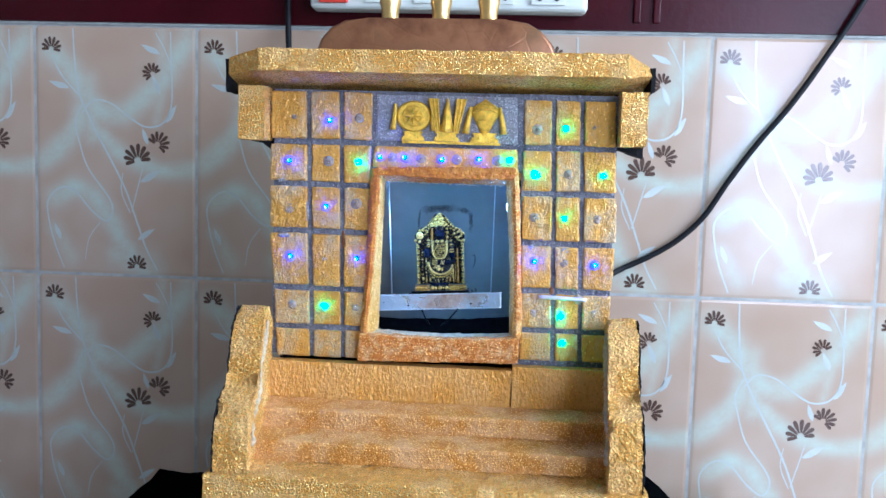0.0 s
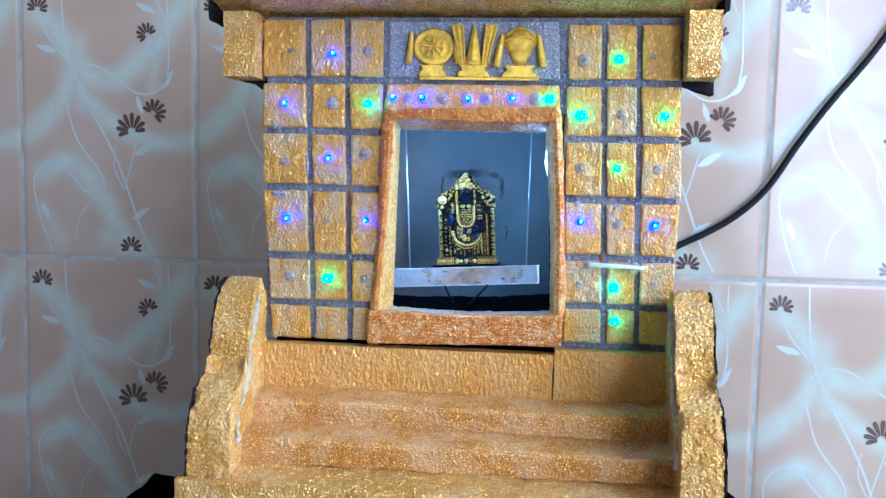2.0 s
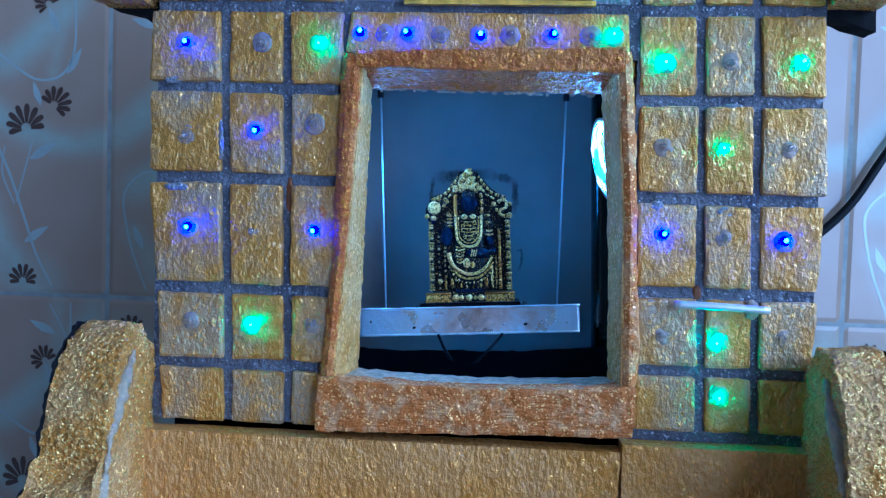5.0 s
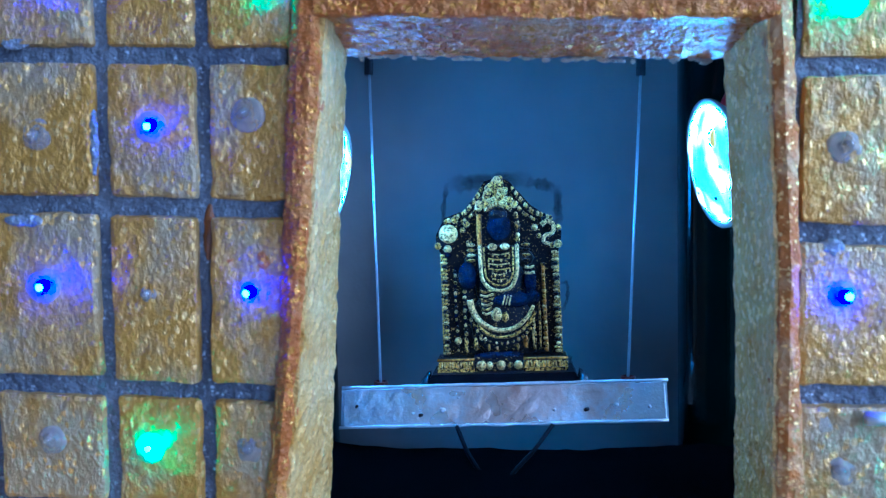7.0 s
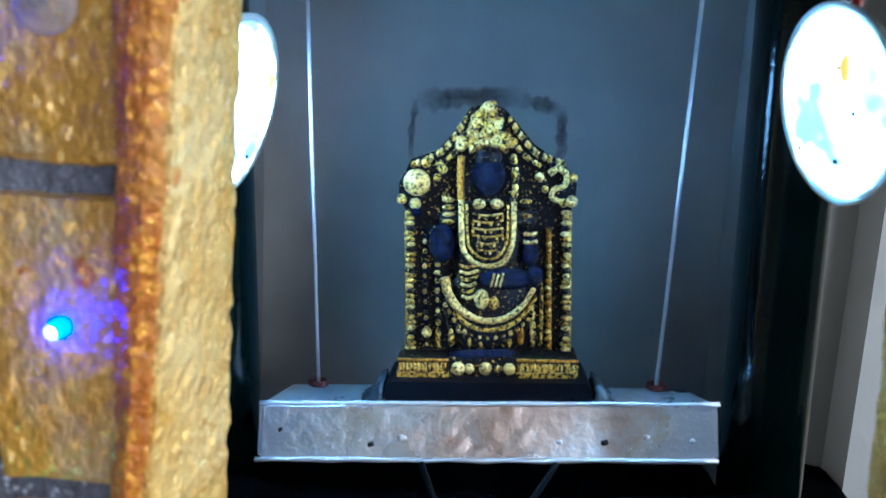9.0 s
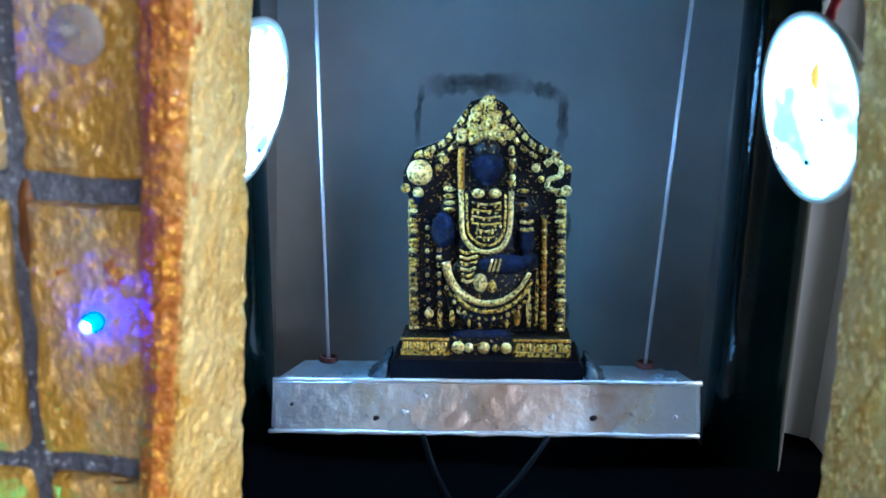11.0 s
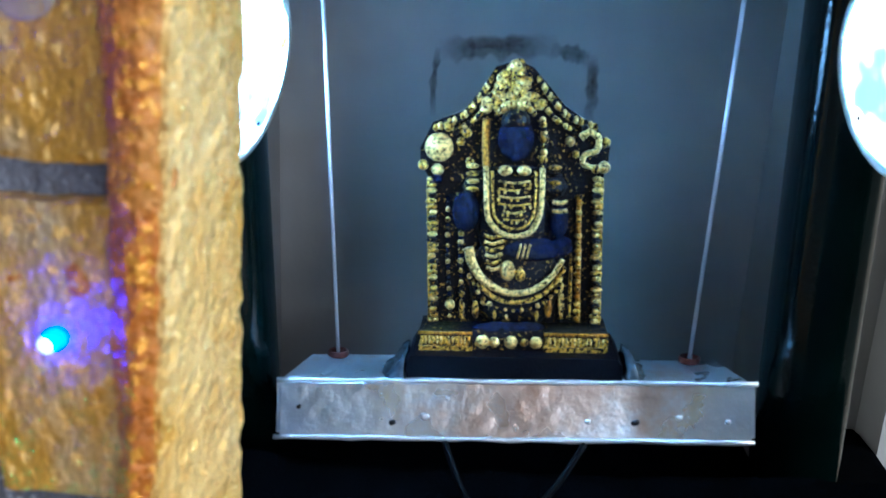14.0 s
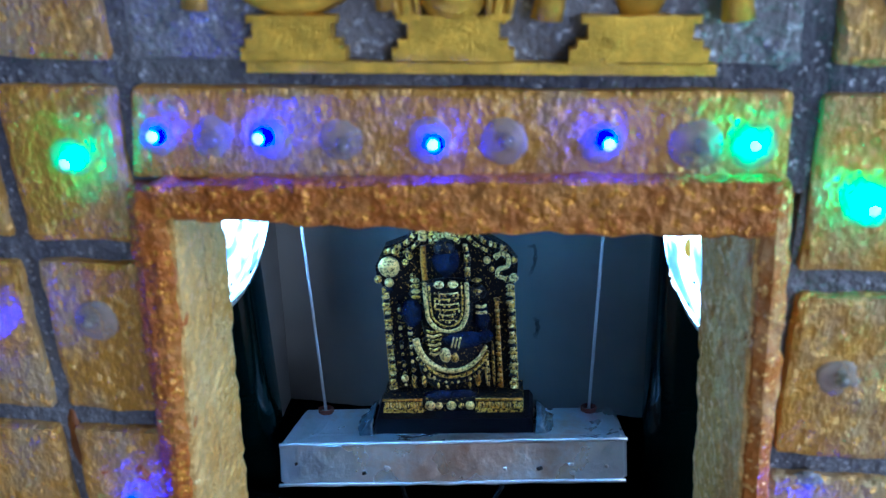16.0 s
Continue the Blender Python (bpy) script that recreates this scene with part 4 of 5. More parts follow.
def post(edge, lean, s, half):
    """A rounded post that leans. edge: x of its face towards the swing at half height; s: the side on which the swing lies; half: half its width."""
    bm = bmesh.new()
    rows = []
    for i in range(15):
        z = lerp(0.0505, 0.2605, i / 14)
        c = edge + lean * (0.17 - z) - s * half
        rows.append([bm.verts.new((c + half * math.copysign(abs(math.cos(a)) ** 0.7, math.cos(a)), -0.2440 + 0.0098 * math.copysign(abs(math.sin(a)) ** 0.7, math.sin(a)), z)) for a in (2 * math.pi * k / 24 for k in range(24))])
    for p, q in zip(rows, rows[1:]):
        for k in range(24):
            bm.faces.new([p[k], p[(k + 1) % 24], q[(k + 1) % 24], q[k]])
    bm.faces.new(rows[0][::-1])
    bm.faces.new(rows[-1])
    return bm


part("post", post(-0.0455, 0.040, 1, 0.0082), POST, SW, smooth=True)
part("post", post(0.0762, 0.034, -1, 0.0098), POST, SW, smooth=True)
part("top_bar", bevel(box(-0.066, 0.1005, -0.252, -0.234, 0.2445, 0.2612), 0.002), POST, SW)


def tilted(x):
    """Height offset of the swing, which hangs a little higher at one end."""
    return (x - 0.0165) * 0.058


for x, xt in ((-0.028, -0.0335), (0.0604, 0.0614)):
    z = 0.1264 + tilted(x)
    rod = part("rod", tube([(x, -0.2405, z), (xt, -0.2430, 0.241)], 0.0005, 8), ROD, SW, "thin steel rod", True)
    part("rod_socket", lathe([(0.0016, 0), (0.0016, 0.0095)], (xt, -0.243, 0.2355), 10), SOCKET_BLACK, rod, "black socket at the rod top")
    wire = bmesh.new()
    for k in range(3):
        tube(curve_points([(x + 0.0024 * math.cos(a), -0.2405 + 0.0018 * math.sin(a), z + 0.0004 + 0.0005 * k) for a in (k + i * 1.1 for i in range(7))], 4), 0.00038, 5, bm=wire)
    part("wire_knot", wire, COPPER_WIRE, rod, "twisted copper wire at the rod foot", True)

# the plank, wrapped in foil: the top is smaller than the foot
bm = bmesh.new()
lower = [(-0.0365, -0.2700, 0.1182), (0.0705, -0.2670, 0.1182), (0.0705, -0.2362, 0.1182), (-0.0365, -0.2362, 0.1182)]
ridge = [(-0.0372, -0.2660, 0.1316), (0.0698, -0.2630, 0.1316), (0.0690, -0.2366, 0.1254), (-0.0362, -0.2366, 0.1254)]
top = [(-0.0285, -0.2540, 0.1266), (0.0625, -0.2520, 0.1266), (0.0600, -0.2380, 0.1258), (-0.0260, -0.2380, 0.1258)]
rings = [[bm.verts.new((x, y, z + tilted(x))) for x, y, z in ring] for ring in (lower, ridge, top)]
bm.faces.new(rings[0][::-1])
for a, b in zip(rings, rings[1:]):
    for i in range(4):
        bm.faces.new([a[i], a[(i + 1) % 4], b[(i + 1) % 4], b[i]])
bm.faces.new(rings[2])
bmesh.ops.bevel(bm, geom=list(bm.edges), offset=0.0011, segments=3, affect="EDGES")
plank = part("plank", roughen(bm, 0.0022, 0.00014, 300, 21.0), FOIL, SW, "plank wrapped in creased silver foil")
# foil folds at the front's upper and lower edges, paler to paint lamp highlights
for ya, yb, z in ((-0.2662, -0.2632, 0.1313), (-0.2698, -0.2668, 0.1189)):
    pts = [(lerp(-0.0368, 0.0700, i / 24), lerp(ya, yb, i / 24) - 0.0001, z + tilted(lerp(-0.0368, 0.0700, i / 24)) + 0.0003 * noise.noise(Vector((i * 0.7, z * 90, 0)))) for i in range(25)]
    part("foil_fold", roughen(tube(pts, lambda t: 0.00055 + 0.0002 * noise.noise(Vector((t * 9, z * 50, 1))), 8), 0.003, 0.0002, 500, z * 90), HIGHLIGHT_FOIL, plank, "folded foil edge with the lamp highlight put into its colour", True)
# pin heads and little tears in the foil front
for x, z, r, mat in ((-0.0315, 0.1255, 0.0005, SOCKET_BLACK), (-0.0100, 0.1222, 0.0007, SOCKET_BLACK), (0.0440, 0.1228, 0.0008, SOCKET_BLACK), (-0.0030, 0.1235, 0.0009, ROD), (0.0535, 0.1240, 0.0007, ROD), (0.0640, 0.1232, 0.0006, ROD), (0.0335, 0.1228, 0.0005, ROD), (0.0020, 0.1275, 0.0005, ROD)):
    y = lerp(-0.2700, -0.2670, (x + 0.0365) / 0.107) + (z - 0.1182) * 0.30
    part("pin_head", roughen(ball((x, y, z + tilted(x)), r * 1.2, 0.0005, r, bmesh.new(), 8, 6), 0.0005, 0.0003, 900, x * 300), mat, plank, "dark pin head" if mat is SOCKET_BLACK else "bright crumple in the foil", True)


def idol():
    """The small cast figure, kept to plain rounded shapes: an arched plate with columns, beads and garlands. Lengths in millimetres
    from the middle of its foot; it stands square on the tilted plank."""
    bm = bmesh.new()
    rnd = random.Random(5)
    GOLDEN, BLUE, BRIGHT, FLECK, BLACK, ORANGE = range(6)

    def at(u, w, lift=0.0):
        return Vector((u * 0.001, (-244.5 + 0.07 * w - lift) * 0.001, w * 0.001))

    def paint(before, mat, smooth=False):
        for f in list(bm.faces)[before:]:
            f.material_index, f.smooth = mat, smooth

    def lump(u, w, ru, rw, lift, mat, deep=None, seg=(8, 6)):
        ball(at(u, w, lift), ru * 0.001, (deep or min(ru, rw)) * 0.001, rw * 0.001, bm, seg[0], seg[1], mat)

    def slab(u0, u1, w0, w1, ya, yb, mat, taper=1.0):
        before = len(bm.faces)
        v = [bm.verts.new((u * 0.001 * (taper if w == w1 else 1), y * 0.001, w * 0.001)) for w in (w0, w1) for y in (ya, yb) for u in (u0, u1)]
        for a in ((0, 2, 3, 1), (4, 5, 7, 6), (0, 1, 5, 4), (2, 6, 7, 3), (0, 4, 6, 2), (1, 3, 7, 5)):
            bm.faces.new([v[i] for i in a])
        paint(before, mat)

    def cord(ctrl, r, lift, mat, sides=7, n=7):
        before = len(bm.faces)
        tube([at(p.x, p.z, lift) for p in curve_points([(u, 0, w) for u, w in ctrl], n)], (lambda t: r(t) * 0.001) if callable(r) else r * 0.001, sides, bm=bm)
        paint(before, mat, True)

    def chain(ctrl, r, lift, mats, n=6):
        for i, p in enumerate(curve_points([(u, 0, w) for u, w in ctrl], n)):
            k = r * rnd.uniform(0.8, 1.2)
            lump(p.x, p.z, k, k, lift, mats[i % len(mats)], seg=(6, 5))

    # black plinth with a chamfered top
    slab(-25.5, 25.5, 0.0, 4.6, -254.2, -237.2, BLACK, 1.0)
    slab(-25.5, 25.5, 4.6, 6.4, -254.2, -237.2, BLACK, 0.955)
    # gold mouldings at both sides, a row of lotus lumps between them
    for u0, u1, mat in ((-22.8, -9.8, GOLDEN), (7.2, 22.4, GOLDEN)):
        slab(u0, u1, 6.4, 7.6, -250.6, -238, mat)
        slab(u0 + 0.5, u1 - 0.5, 7.6, 10.0, -249.8, -238, GOLDEN)
        slab(u0, u1, 10.0, 10.7, -250.0, -238, FLECK)
        cord([(u0, 10.6), (u1, 10.6)], 0.5, 5.9, ORANGE, 6, 3)
        n = int((u1 - u0) / 0.95)
        for i in range(n):
            u = u0 + 0.7 + i * 0.95
            lump(u, 8.8, 0.34, 1.15, 5.9, BRIGHT if i % 3 else GOLDEN, 0.6, (6, 4))
    slab(-9.8, 7.2, 6.4, 11.4, -249.6, -238, FLECK)
    lump(-3.5, 11.6, 6.6, 1.5, 4.6, BLUE, 1.8)
    lump(3.2, 11.8, 4.4, 1.3, 4.4, BLUE, 1.8)
    for u, r in ((-7.4, 2.0), (-4.6, 1.5), (-0.6, 1.9), (2.6, 1.2), (5.4, 1.8)):
        lump(u, 8.4, r, r * 0.95, 5.3, BRIGHT if r > 1.4 else GOLDEN, 1.3)
    # arched back plate
    outline = [(-20.9, 11.2), (21.0, 11.2), (20.9, 47.4), (21.8, 49.6), (22.2, 54.0), (19.2, 58.2), (11.6, 63.6), (7.8, 68.2), (4.4, 72.2), (0.6, 74.0), (-4.4, 72.6), (-7.9, 67.4), (-12.2, 62.4), (-19.2, 60.0), (-22.4, 54.0), (-22.4, 50.4), (-20.7, 47.2)]
    before = len(bm.faces)
    front = [bm.verts.new(at(u, w, -0.4)) for u, w in outline]
    back = [bm.verts.new((u * 0.001, (-237.2 + 0.03 * w) * 0.001, w * 0.001)) for u, w in outline]
    bm.faces.new(front)
    bm.faces.new(back[::-1])
    for i in range(len(outline)):
        k = (i + 1) % len(outline)
        bm.faces.new([front[i], back[i], back[k], front[k]])
    paint(before, FLECK)
    # gold crest
    for i in range(64):
        w = 63.0 + 10.2 * rnd.random() ** 1.3
        half = 6.6 * (74.8 - w) / 10.5
        r = rnd.uniform(0.9, 1.6)
        lump(rnd.uniform(-half, half), w, r, r * 0.9, 0.4 + rnd.uniform(0, 0.9), GOLDEN if i % 3 else BRIGHT, 1.0, (7, 5))
    lump(0.2, 73.0, 1.5, 1.3, 1.2, BRIGHT)
    # ropes on the two slopes of the arch
    for s in (-1, 1):
        line = [(s * 18.6, 58.8), (s * 12.2, 61.4), (s * 8.6, 65.2), (s * 5.6, 69.6)]
        for i, p in enumerate(curve_points([(a, 0, b) for a, b in line], 6)):
            lump(p.x, p.z, 0.75, 1.0, 0.5, (GOLDEN, BRIGHT, FLECK)[i % 3], 0.9, (6, 5))
        chain([(s * 13.6, 58.0), (s * 9.2, 60.8), (s * 6.6, 64.0)], 0.7, 0.9, (FLECK, GOLDEN, BRIGHT), 5)
    # disc on one shoulder, scroll on the other
    before = len(bm.faces)
    lathe([(0.0032, 0.0), (0.0034, 0.0010), (0.0030, 0.0017), (0.0021, 0.0015), (0.0013, 0.0020), (0.0, 0.0021)], at(-17.7, 54.4, 1.2), 20, Vector((0, -1, 0.05)), bm)
    paint(before, BRIGHT, True)
    for u, w, r, mat in ((-21.6, 50.2, 1.3, GOLDEN), (-18.2, 49.0, 1.5, BRIGHT), (-18.2, 47.0, 1.4, BLUE), (-15.4, 59.2, 1.3, GOLDEN), (-12.6, 55.6, 1.0, GOLDEN), (-11.2, 57.6, 1.2, GOLDEN), (-10.6, 51.0, 1.0, GOLDEN),
                         (12.8, 55.6, 1.2, BRIGHT), (14.2, 52.6, 0.9, GOLDEN), (20.8, 49.6, 1.5, BRIGHT), (21.0, 55.4, 1.2, GOLDEN), (16.2, 58.6, 0.9, FLECK), (18.8, 49.2, 1.1, GOLDEN)):
        lump(u, w, r, r, 1.4, mat)
    cord([(15.2, 56.4), (17.2, 57.8), (19.4, 56.2), (18.8, 53.4), (16.4, 52.6), (15.8, 50.6), (18.0, 49.6)], lambda t: 0.95 - 0.35 * t, 1.6, BRIGHT)
    # columns: outer pair rugged, then strings of beads
    for s, inner in ((-1, GOLDEN), (1, BRIGHT)):
        for i in range(27):
            w = 12.2 + i * 1.33
            lump(s * 19.6 + rnd.uniform(-0.3, 0.3), w, rnd.uniform(1.0, 1.6), 0.62, 1.0, (BRIGHT, GOLDEN, inner, FLECK)[i % 4], 1.2, (7, 5))
        cord([(s * 20.7, 11.4), (s * 20.6, 30.0), (s * 20.5, 47.0)], 0.42, 0.6, GOLDEN, 6, 4)
    cord([(15.6, 12.0), (15.4, 24.0), (15.2, 42.0)], 0.62, 0.9, ORANGE, 6, 5)
    for i in range(17):
        lump(15.2, 13.0 + i * 1.85, rnd.uniform(0.7, 1.2), 0.6, 1.3, (ORANGE, GOLDEN, BRIGHT)[i % 3], 0.9, (6, 5))
    chain([(-15.8, 42.0), (-16.0, 28.0), (-15.6, 13.0)], 0.62, 0.6, (BLUE, FLECK, BRIGHT, BLUE, GOLDEN), 11)
    chain([(-12.6, 36.0), (-12.8, 26.0), (-12.4, 13.0)], 0.72, 1.6, (BRIGHT, FLECK, GOLDEN, BLUE), 9)
    chain([(11.2, 24.0), (11.6, 18.0), (11.4, 12.5)], 0.62, 1.5, (BRIGHT, GOLDEN, FLECK), 7)
    # the figure as plain rounded forms
    lump(0, 22.0, 11.0, 13.0, 1.0, FLECK, 4.2, (16, 10))
    lump(0, 36.0, 9.0, 12.0, 1.4, FLECK, 4.4, (16, 10))
    lump(0, 45.0, 12.4, 5.0, 0.8, FLECK, 3.4, (16, 8))
    lump(0.3, 56.4, 4.3, 5.2, 2.2, BLUE, 3.8, (16, 10))
    lump(0.1, 60.6, 3.3, 2.8, 3.6, FLECK, 2.2, (12, 8))
    for u, w in ((-1.4, 56.6), (1.5, 56.4), (0.1, 54.6), (0.0, 52.2)):
        lump(u, w, 1.0, 0.9, 5.2, BLUE, 0.9)
    chain([(-4.2, 62.2), (-2.0, 64.0), (0.2, 64.4), (2.4, 64.0), (4.4, 62.2)], 0.8, 2.6, (GOLDEN, BRIGHT), 4)
    cord([(-6.6, 61.0), (-6.8, 56.0), (-6.7, 50.0)], 0.95, 2.2, ORANGE)
    chain([(6.4, 60.6), (6.8, 56.2), (6.6, 50.0)], 1.05, 2.2, (BRIGHT, GOLDEN, FLECK), 4)
    # arms
    lump(-11.4, 39.4, 3.4, 5.0, 3.0, BLUE, 2.8, (12, 8))
    for i, w in enumerate((44.8, 46.6, 48.4, 50.2)):
        lump(-9.8, w, 1.6, 0.62, 3.0, BRIGHT if i % 2 else GOLDEN, 1.3)
        lump(9.4, w - 0.4, 1.6, 0.62, 3.0, GOLDEN if i % 2 else FLECK, 1.3)
    lump(10.4, 37.2, 2.4, 4.0, 3.0, BLUE, 2.4, (12, 8))
    for w in (40.2, 42.2):
        cord([(8.8, w), (10.4, w - 0.25), (12.2, w)], 0.52, 5.0, BRIGHT)
    lump(4.2, 30.8, 7.2, 2.9, 4.2, BLUE, 2.6, (14, 8))
    lump(11.4, 31.6, 2.4, 2.4, 4.0, BLUE, 2.0, (10, 6))
    for u in (1.2, 2.3, 3.4):
        cord([(u - 0.5, 29.2), (u, 31.0), (u + 0.4, 32.6)], 0.30, 6.7, BRIGHT, 5, 3)
    # belly folds and the leaf below
    for i in range(6):
        w = 34.4 - i * 1.55
        cord([(-7.2 + 0.15 * i, w), (-5.0, w - 0.6), (-2.2 - 0.2 * i, w + 0.2)], 0.46, 5.2, BRIGHT if i % 2 else GOLDEN, 6, 4)
    lump(-1.5, 25.8, 2.0, 2.6, 5.0, BRIGHT, 1.4)
    lump(1.4, 24.8, 1.5, 1.7, 4.8, GOLDEN, 1.2)
    # breast ornament: a pale double band round rows of filigree
    cord([(-6.6, 50.4), (-6.4, 41.6), (-5.9, 38.0), (-3.4, 35.0), (0.2, 34.2), (3.4, 35.0), (5.4, 37.8), (6.2, 41.6), (6.4, 50.0)], 0.72, 5.2, BRIGHT)
    cord([(-5.2, 49.4), (-5.0, 41.6), (-4.4, 38.6), (-2.4, 36.6), (0.2, 36.0), (2.6, 36.6), (4.2, 38.8), (4.8, 42.0), (5.0, 49.2)], 0.36, 5.5, GOLDEN, 6)
    lump(-2.2, 49.4, 1.7, 1.3, 4.8, BRIGHT, 1.0)
    lump(2.2, 49.4, 1.7, 1.3, 4.8, BRIGHT, 1.0)
    for j in range(6):
        w = 47.2 - 1.75 * j
        half = 3.7 if j < 4 else 2.6
        cord([(-half, w), (0.0, w - 0.5), (half, w)], 0.26, 5.9, GOLDEN if j % 2 else BRIGHT, 5, 4)
        for i in range(6):
            if (i + j) % 3:
                lump(-half + i * half * 0.4, w - 0.9, 0.42, 0.5, 5.8, BRIGHT if (i * j) % 2 else GOLDEN, 0.5, (6, 4))
    # the large garland, thick at one end, with a second band and drops below it
    cord([(-10.7, 31.2), (-9.8, 27.4), (-7.6, 23.8), (-3.8, 21.2), (0.6, 20.3), (5.0, 21.4), (8.8, 24.4), (11.4, 28.6)], lambda t: 1.25 - 0.62 * t, 4.8, BRIGHT, 9, 8)
    cord([(-8.6, 22.4), (-4.4, 18.9), (0.4, 17.9), (5.2, 19.0), (9.2, 22.2), (12.0, 26.6)], 0.62, 4.4, GOLDEN, 7, 8)
    chain([(-10.6, 24.0), (-6.6, 17.8), (0.0, 15.8), (6.6, 17.4), (11.4, 22.0)], 0.62, 3.8, (BRIGHT, FLECK, GOLDEN, BLUE), 7)
    for u, w0, w1, r, mat in ((-15.4, 16.8, 16.8, 1.3, BRIGHT), (-12.6, 13.0, 18.4, 0.6, GOLDEN), (-9.2, 13.2, 18.0, 0.8, GOLDEN), (-7.0, 16.6, 18.6, 1.0, BRIGHT), (-4.6, 13.0, 16.6, 0.55, GOLDEN), (-1.8, 13.2, 15.2, 0.7, BRIGHT),
                              (1.4, 13.0, 15.6, 0.6, GOLDEN), (3.4, 15.0, 17.6, 0.7, BRIGHT), (5.4, 13.0, 15.6, 0.6, GOLDEN), (8.2, 13.6, 18.6, 0.95, ORANGE), (11.0, 14.0, 26.0, 0.5, BRIGHT), (13.4, 13.0, 30.0, 0.45, GOLDEN)):
        lump(u, (w0 + w1) / 2, r, max(r, (w1 - w0) / 2), 3.2, mat, r)
    # set it on the tilted plank
    for v in bm.verts:
        u, w = v.co.x, v.co.z
        v.co.x, v.co.z = 0.0168 + u - 0.060 * w, 0.1262 + w + 0.058 * u
    return bm


tagged(part("statuette", idol(), [IDOL, IDOL_DARK, IDOL_GOLD, IDOL_FLECKED, PLINTH, IDOL_ORANGE]), "small dark cast statuette with gold paint on the foil plank", "statuette")
# strips of clear glue that hold the plinth on the foil
for x, lean in ((-0.0105, -1), (0.0440, 1)):
    bm = prism([(x - lean * 0.0012, 0.1258), (x + lean * 0.0052, 0.1258), (x + lean * 0.0026, 0.1276), (x + lean * 0.0006, 0.1310), (x - lean * 0.0010, 0.1318)], -0.2555, -0.2420)
    for v in bm.verts:
        v.co.z += tilted(v.co.x)
    tagged(part("glue_strip", roughen(bm, 0.0012, 0.0007, 420, x * 300), SMOKY_GLUE, smooth=True), "smoky clear glue strip beside the plinth", "glue", "glue strips at the plinth")


def spot_lamp(x, y, z, aim, k=1.0):
    """A shallow bowl lamp. k: its size against a radius of 21 mm."""
    a = Vector(aim).normalized()
    at = Vector((x, y, z))
    lamp = empty("spot_lamp", at - a * 0.008, label="round white lit lamp with frosted lens on the green post", category="lamp", group="lamps beside the swing")

    def turned(profile):
        return lathe([(r * k, h * k) for r, h in profile], at, 40, a)

    part("shell", turned([(0.006, -0.010), (0.012, -0.008), (0.0185, -0.003), (0.0210, 0.0), (0.0212, 0.0012), (0.0200, 0.0010)]), PLASTIC, lamp, "white plastic bowl", True)
    lens = part("lens", turned([(0.0199, 0.0006), (0.0185, 0.0016), (0.014, 0.0032), (0.008, 0.0042), (0.0, 0.0046)]), LAMP, lamp, "lit frosted lens", True)
    side = a.cross(Vector((0, 0, 1))).normalized()
    up = side.cross(a)
    for dx, dz in ((-0.007, 0.008), (0.002, -0.006), (0.008, 0.003), (-0.004, -0.011), (0.009, -0.009), (-0.011, -0.001)):
        part("rivet", lathe([(0.0006, 0), (0.0005, 0.0006)], at + (side * dx + up * dz + a * 0.0034) * k, 8, a), SOCKET_BLACK, lens)
    part("diode", ball(at + (up * 0.008 - side * 0.009 + a * 0.0026) * k, 0.0022 * k, 0.0013 * k, 0.0034 * k, bmesh.new(), 12, 8), YELLOW_DIODE, lens, "yellow spot under the lens", True)
    for dx, dz, r in ((0.004, 0.010, 0.0050), (-0.005, 0.001, 0.0044), (0.006, -0.002, 0.0040), (0.001, -0.010, 0.0052), (-0.009, -0.007, 0.0034), (0.012, 0.006, 0.0030), (0.010, -0.010, 0.0032)):
        spot = at + (side * dx + up * dz + a * 0.0026) * k
        part("diode", lathe([(r * 1.4 * k, -0.0004), (r * 1.1 * k, 0.0004), (r * 0.6 * k, 0.0009), (0.0, 0.0011)], spot, 18, (a + 0.14 * (side * dx + up * dz) / 0.014).normalized()), WHITE_DIODE, lens, "white glare of a diode behind the lens", True)
    part("bracket", tube(curve_points([at - a * 0.0085 * k, at - a * 0.012 * k + Vector((0, 0.012, 0.002)), Vector((at.x - a.x * 0.016, -0.2530, at.z + 0.004))], 5), 0.0022, 8), SOCKET_BLACK, lamp, "dark stalk that holds the lamp on the post", True)
    return lamp


spot_lamp(0.0775, -0.2870, 0.2032, (-0.97, -0.16, -0.2), 0.895)
spot_lamp(-0.0435, -0.2660, 0.1965, (0.97, -0.14, -0.2), 0.97)
tagged(part("lamp_wire", tube(curve_points([(0.0800, -0.282, 0.2205), (0.0860, -0.272, 0.231), (0.0880, -0.2620, 0.242), (0.0850, -0.257, 0.252)], 6), 0.0012, 6), RED_WIRE, smooth=True), "thin red wire leading to the lamp", "wire")

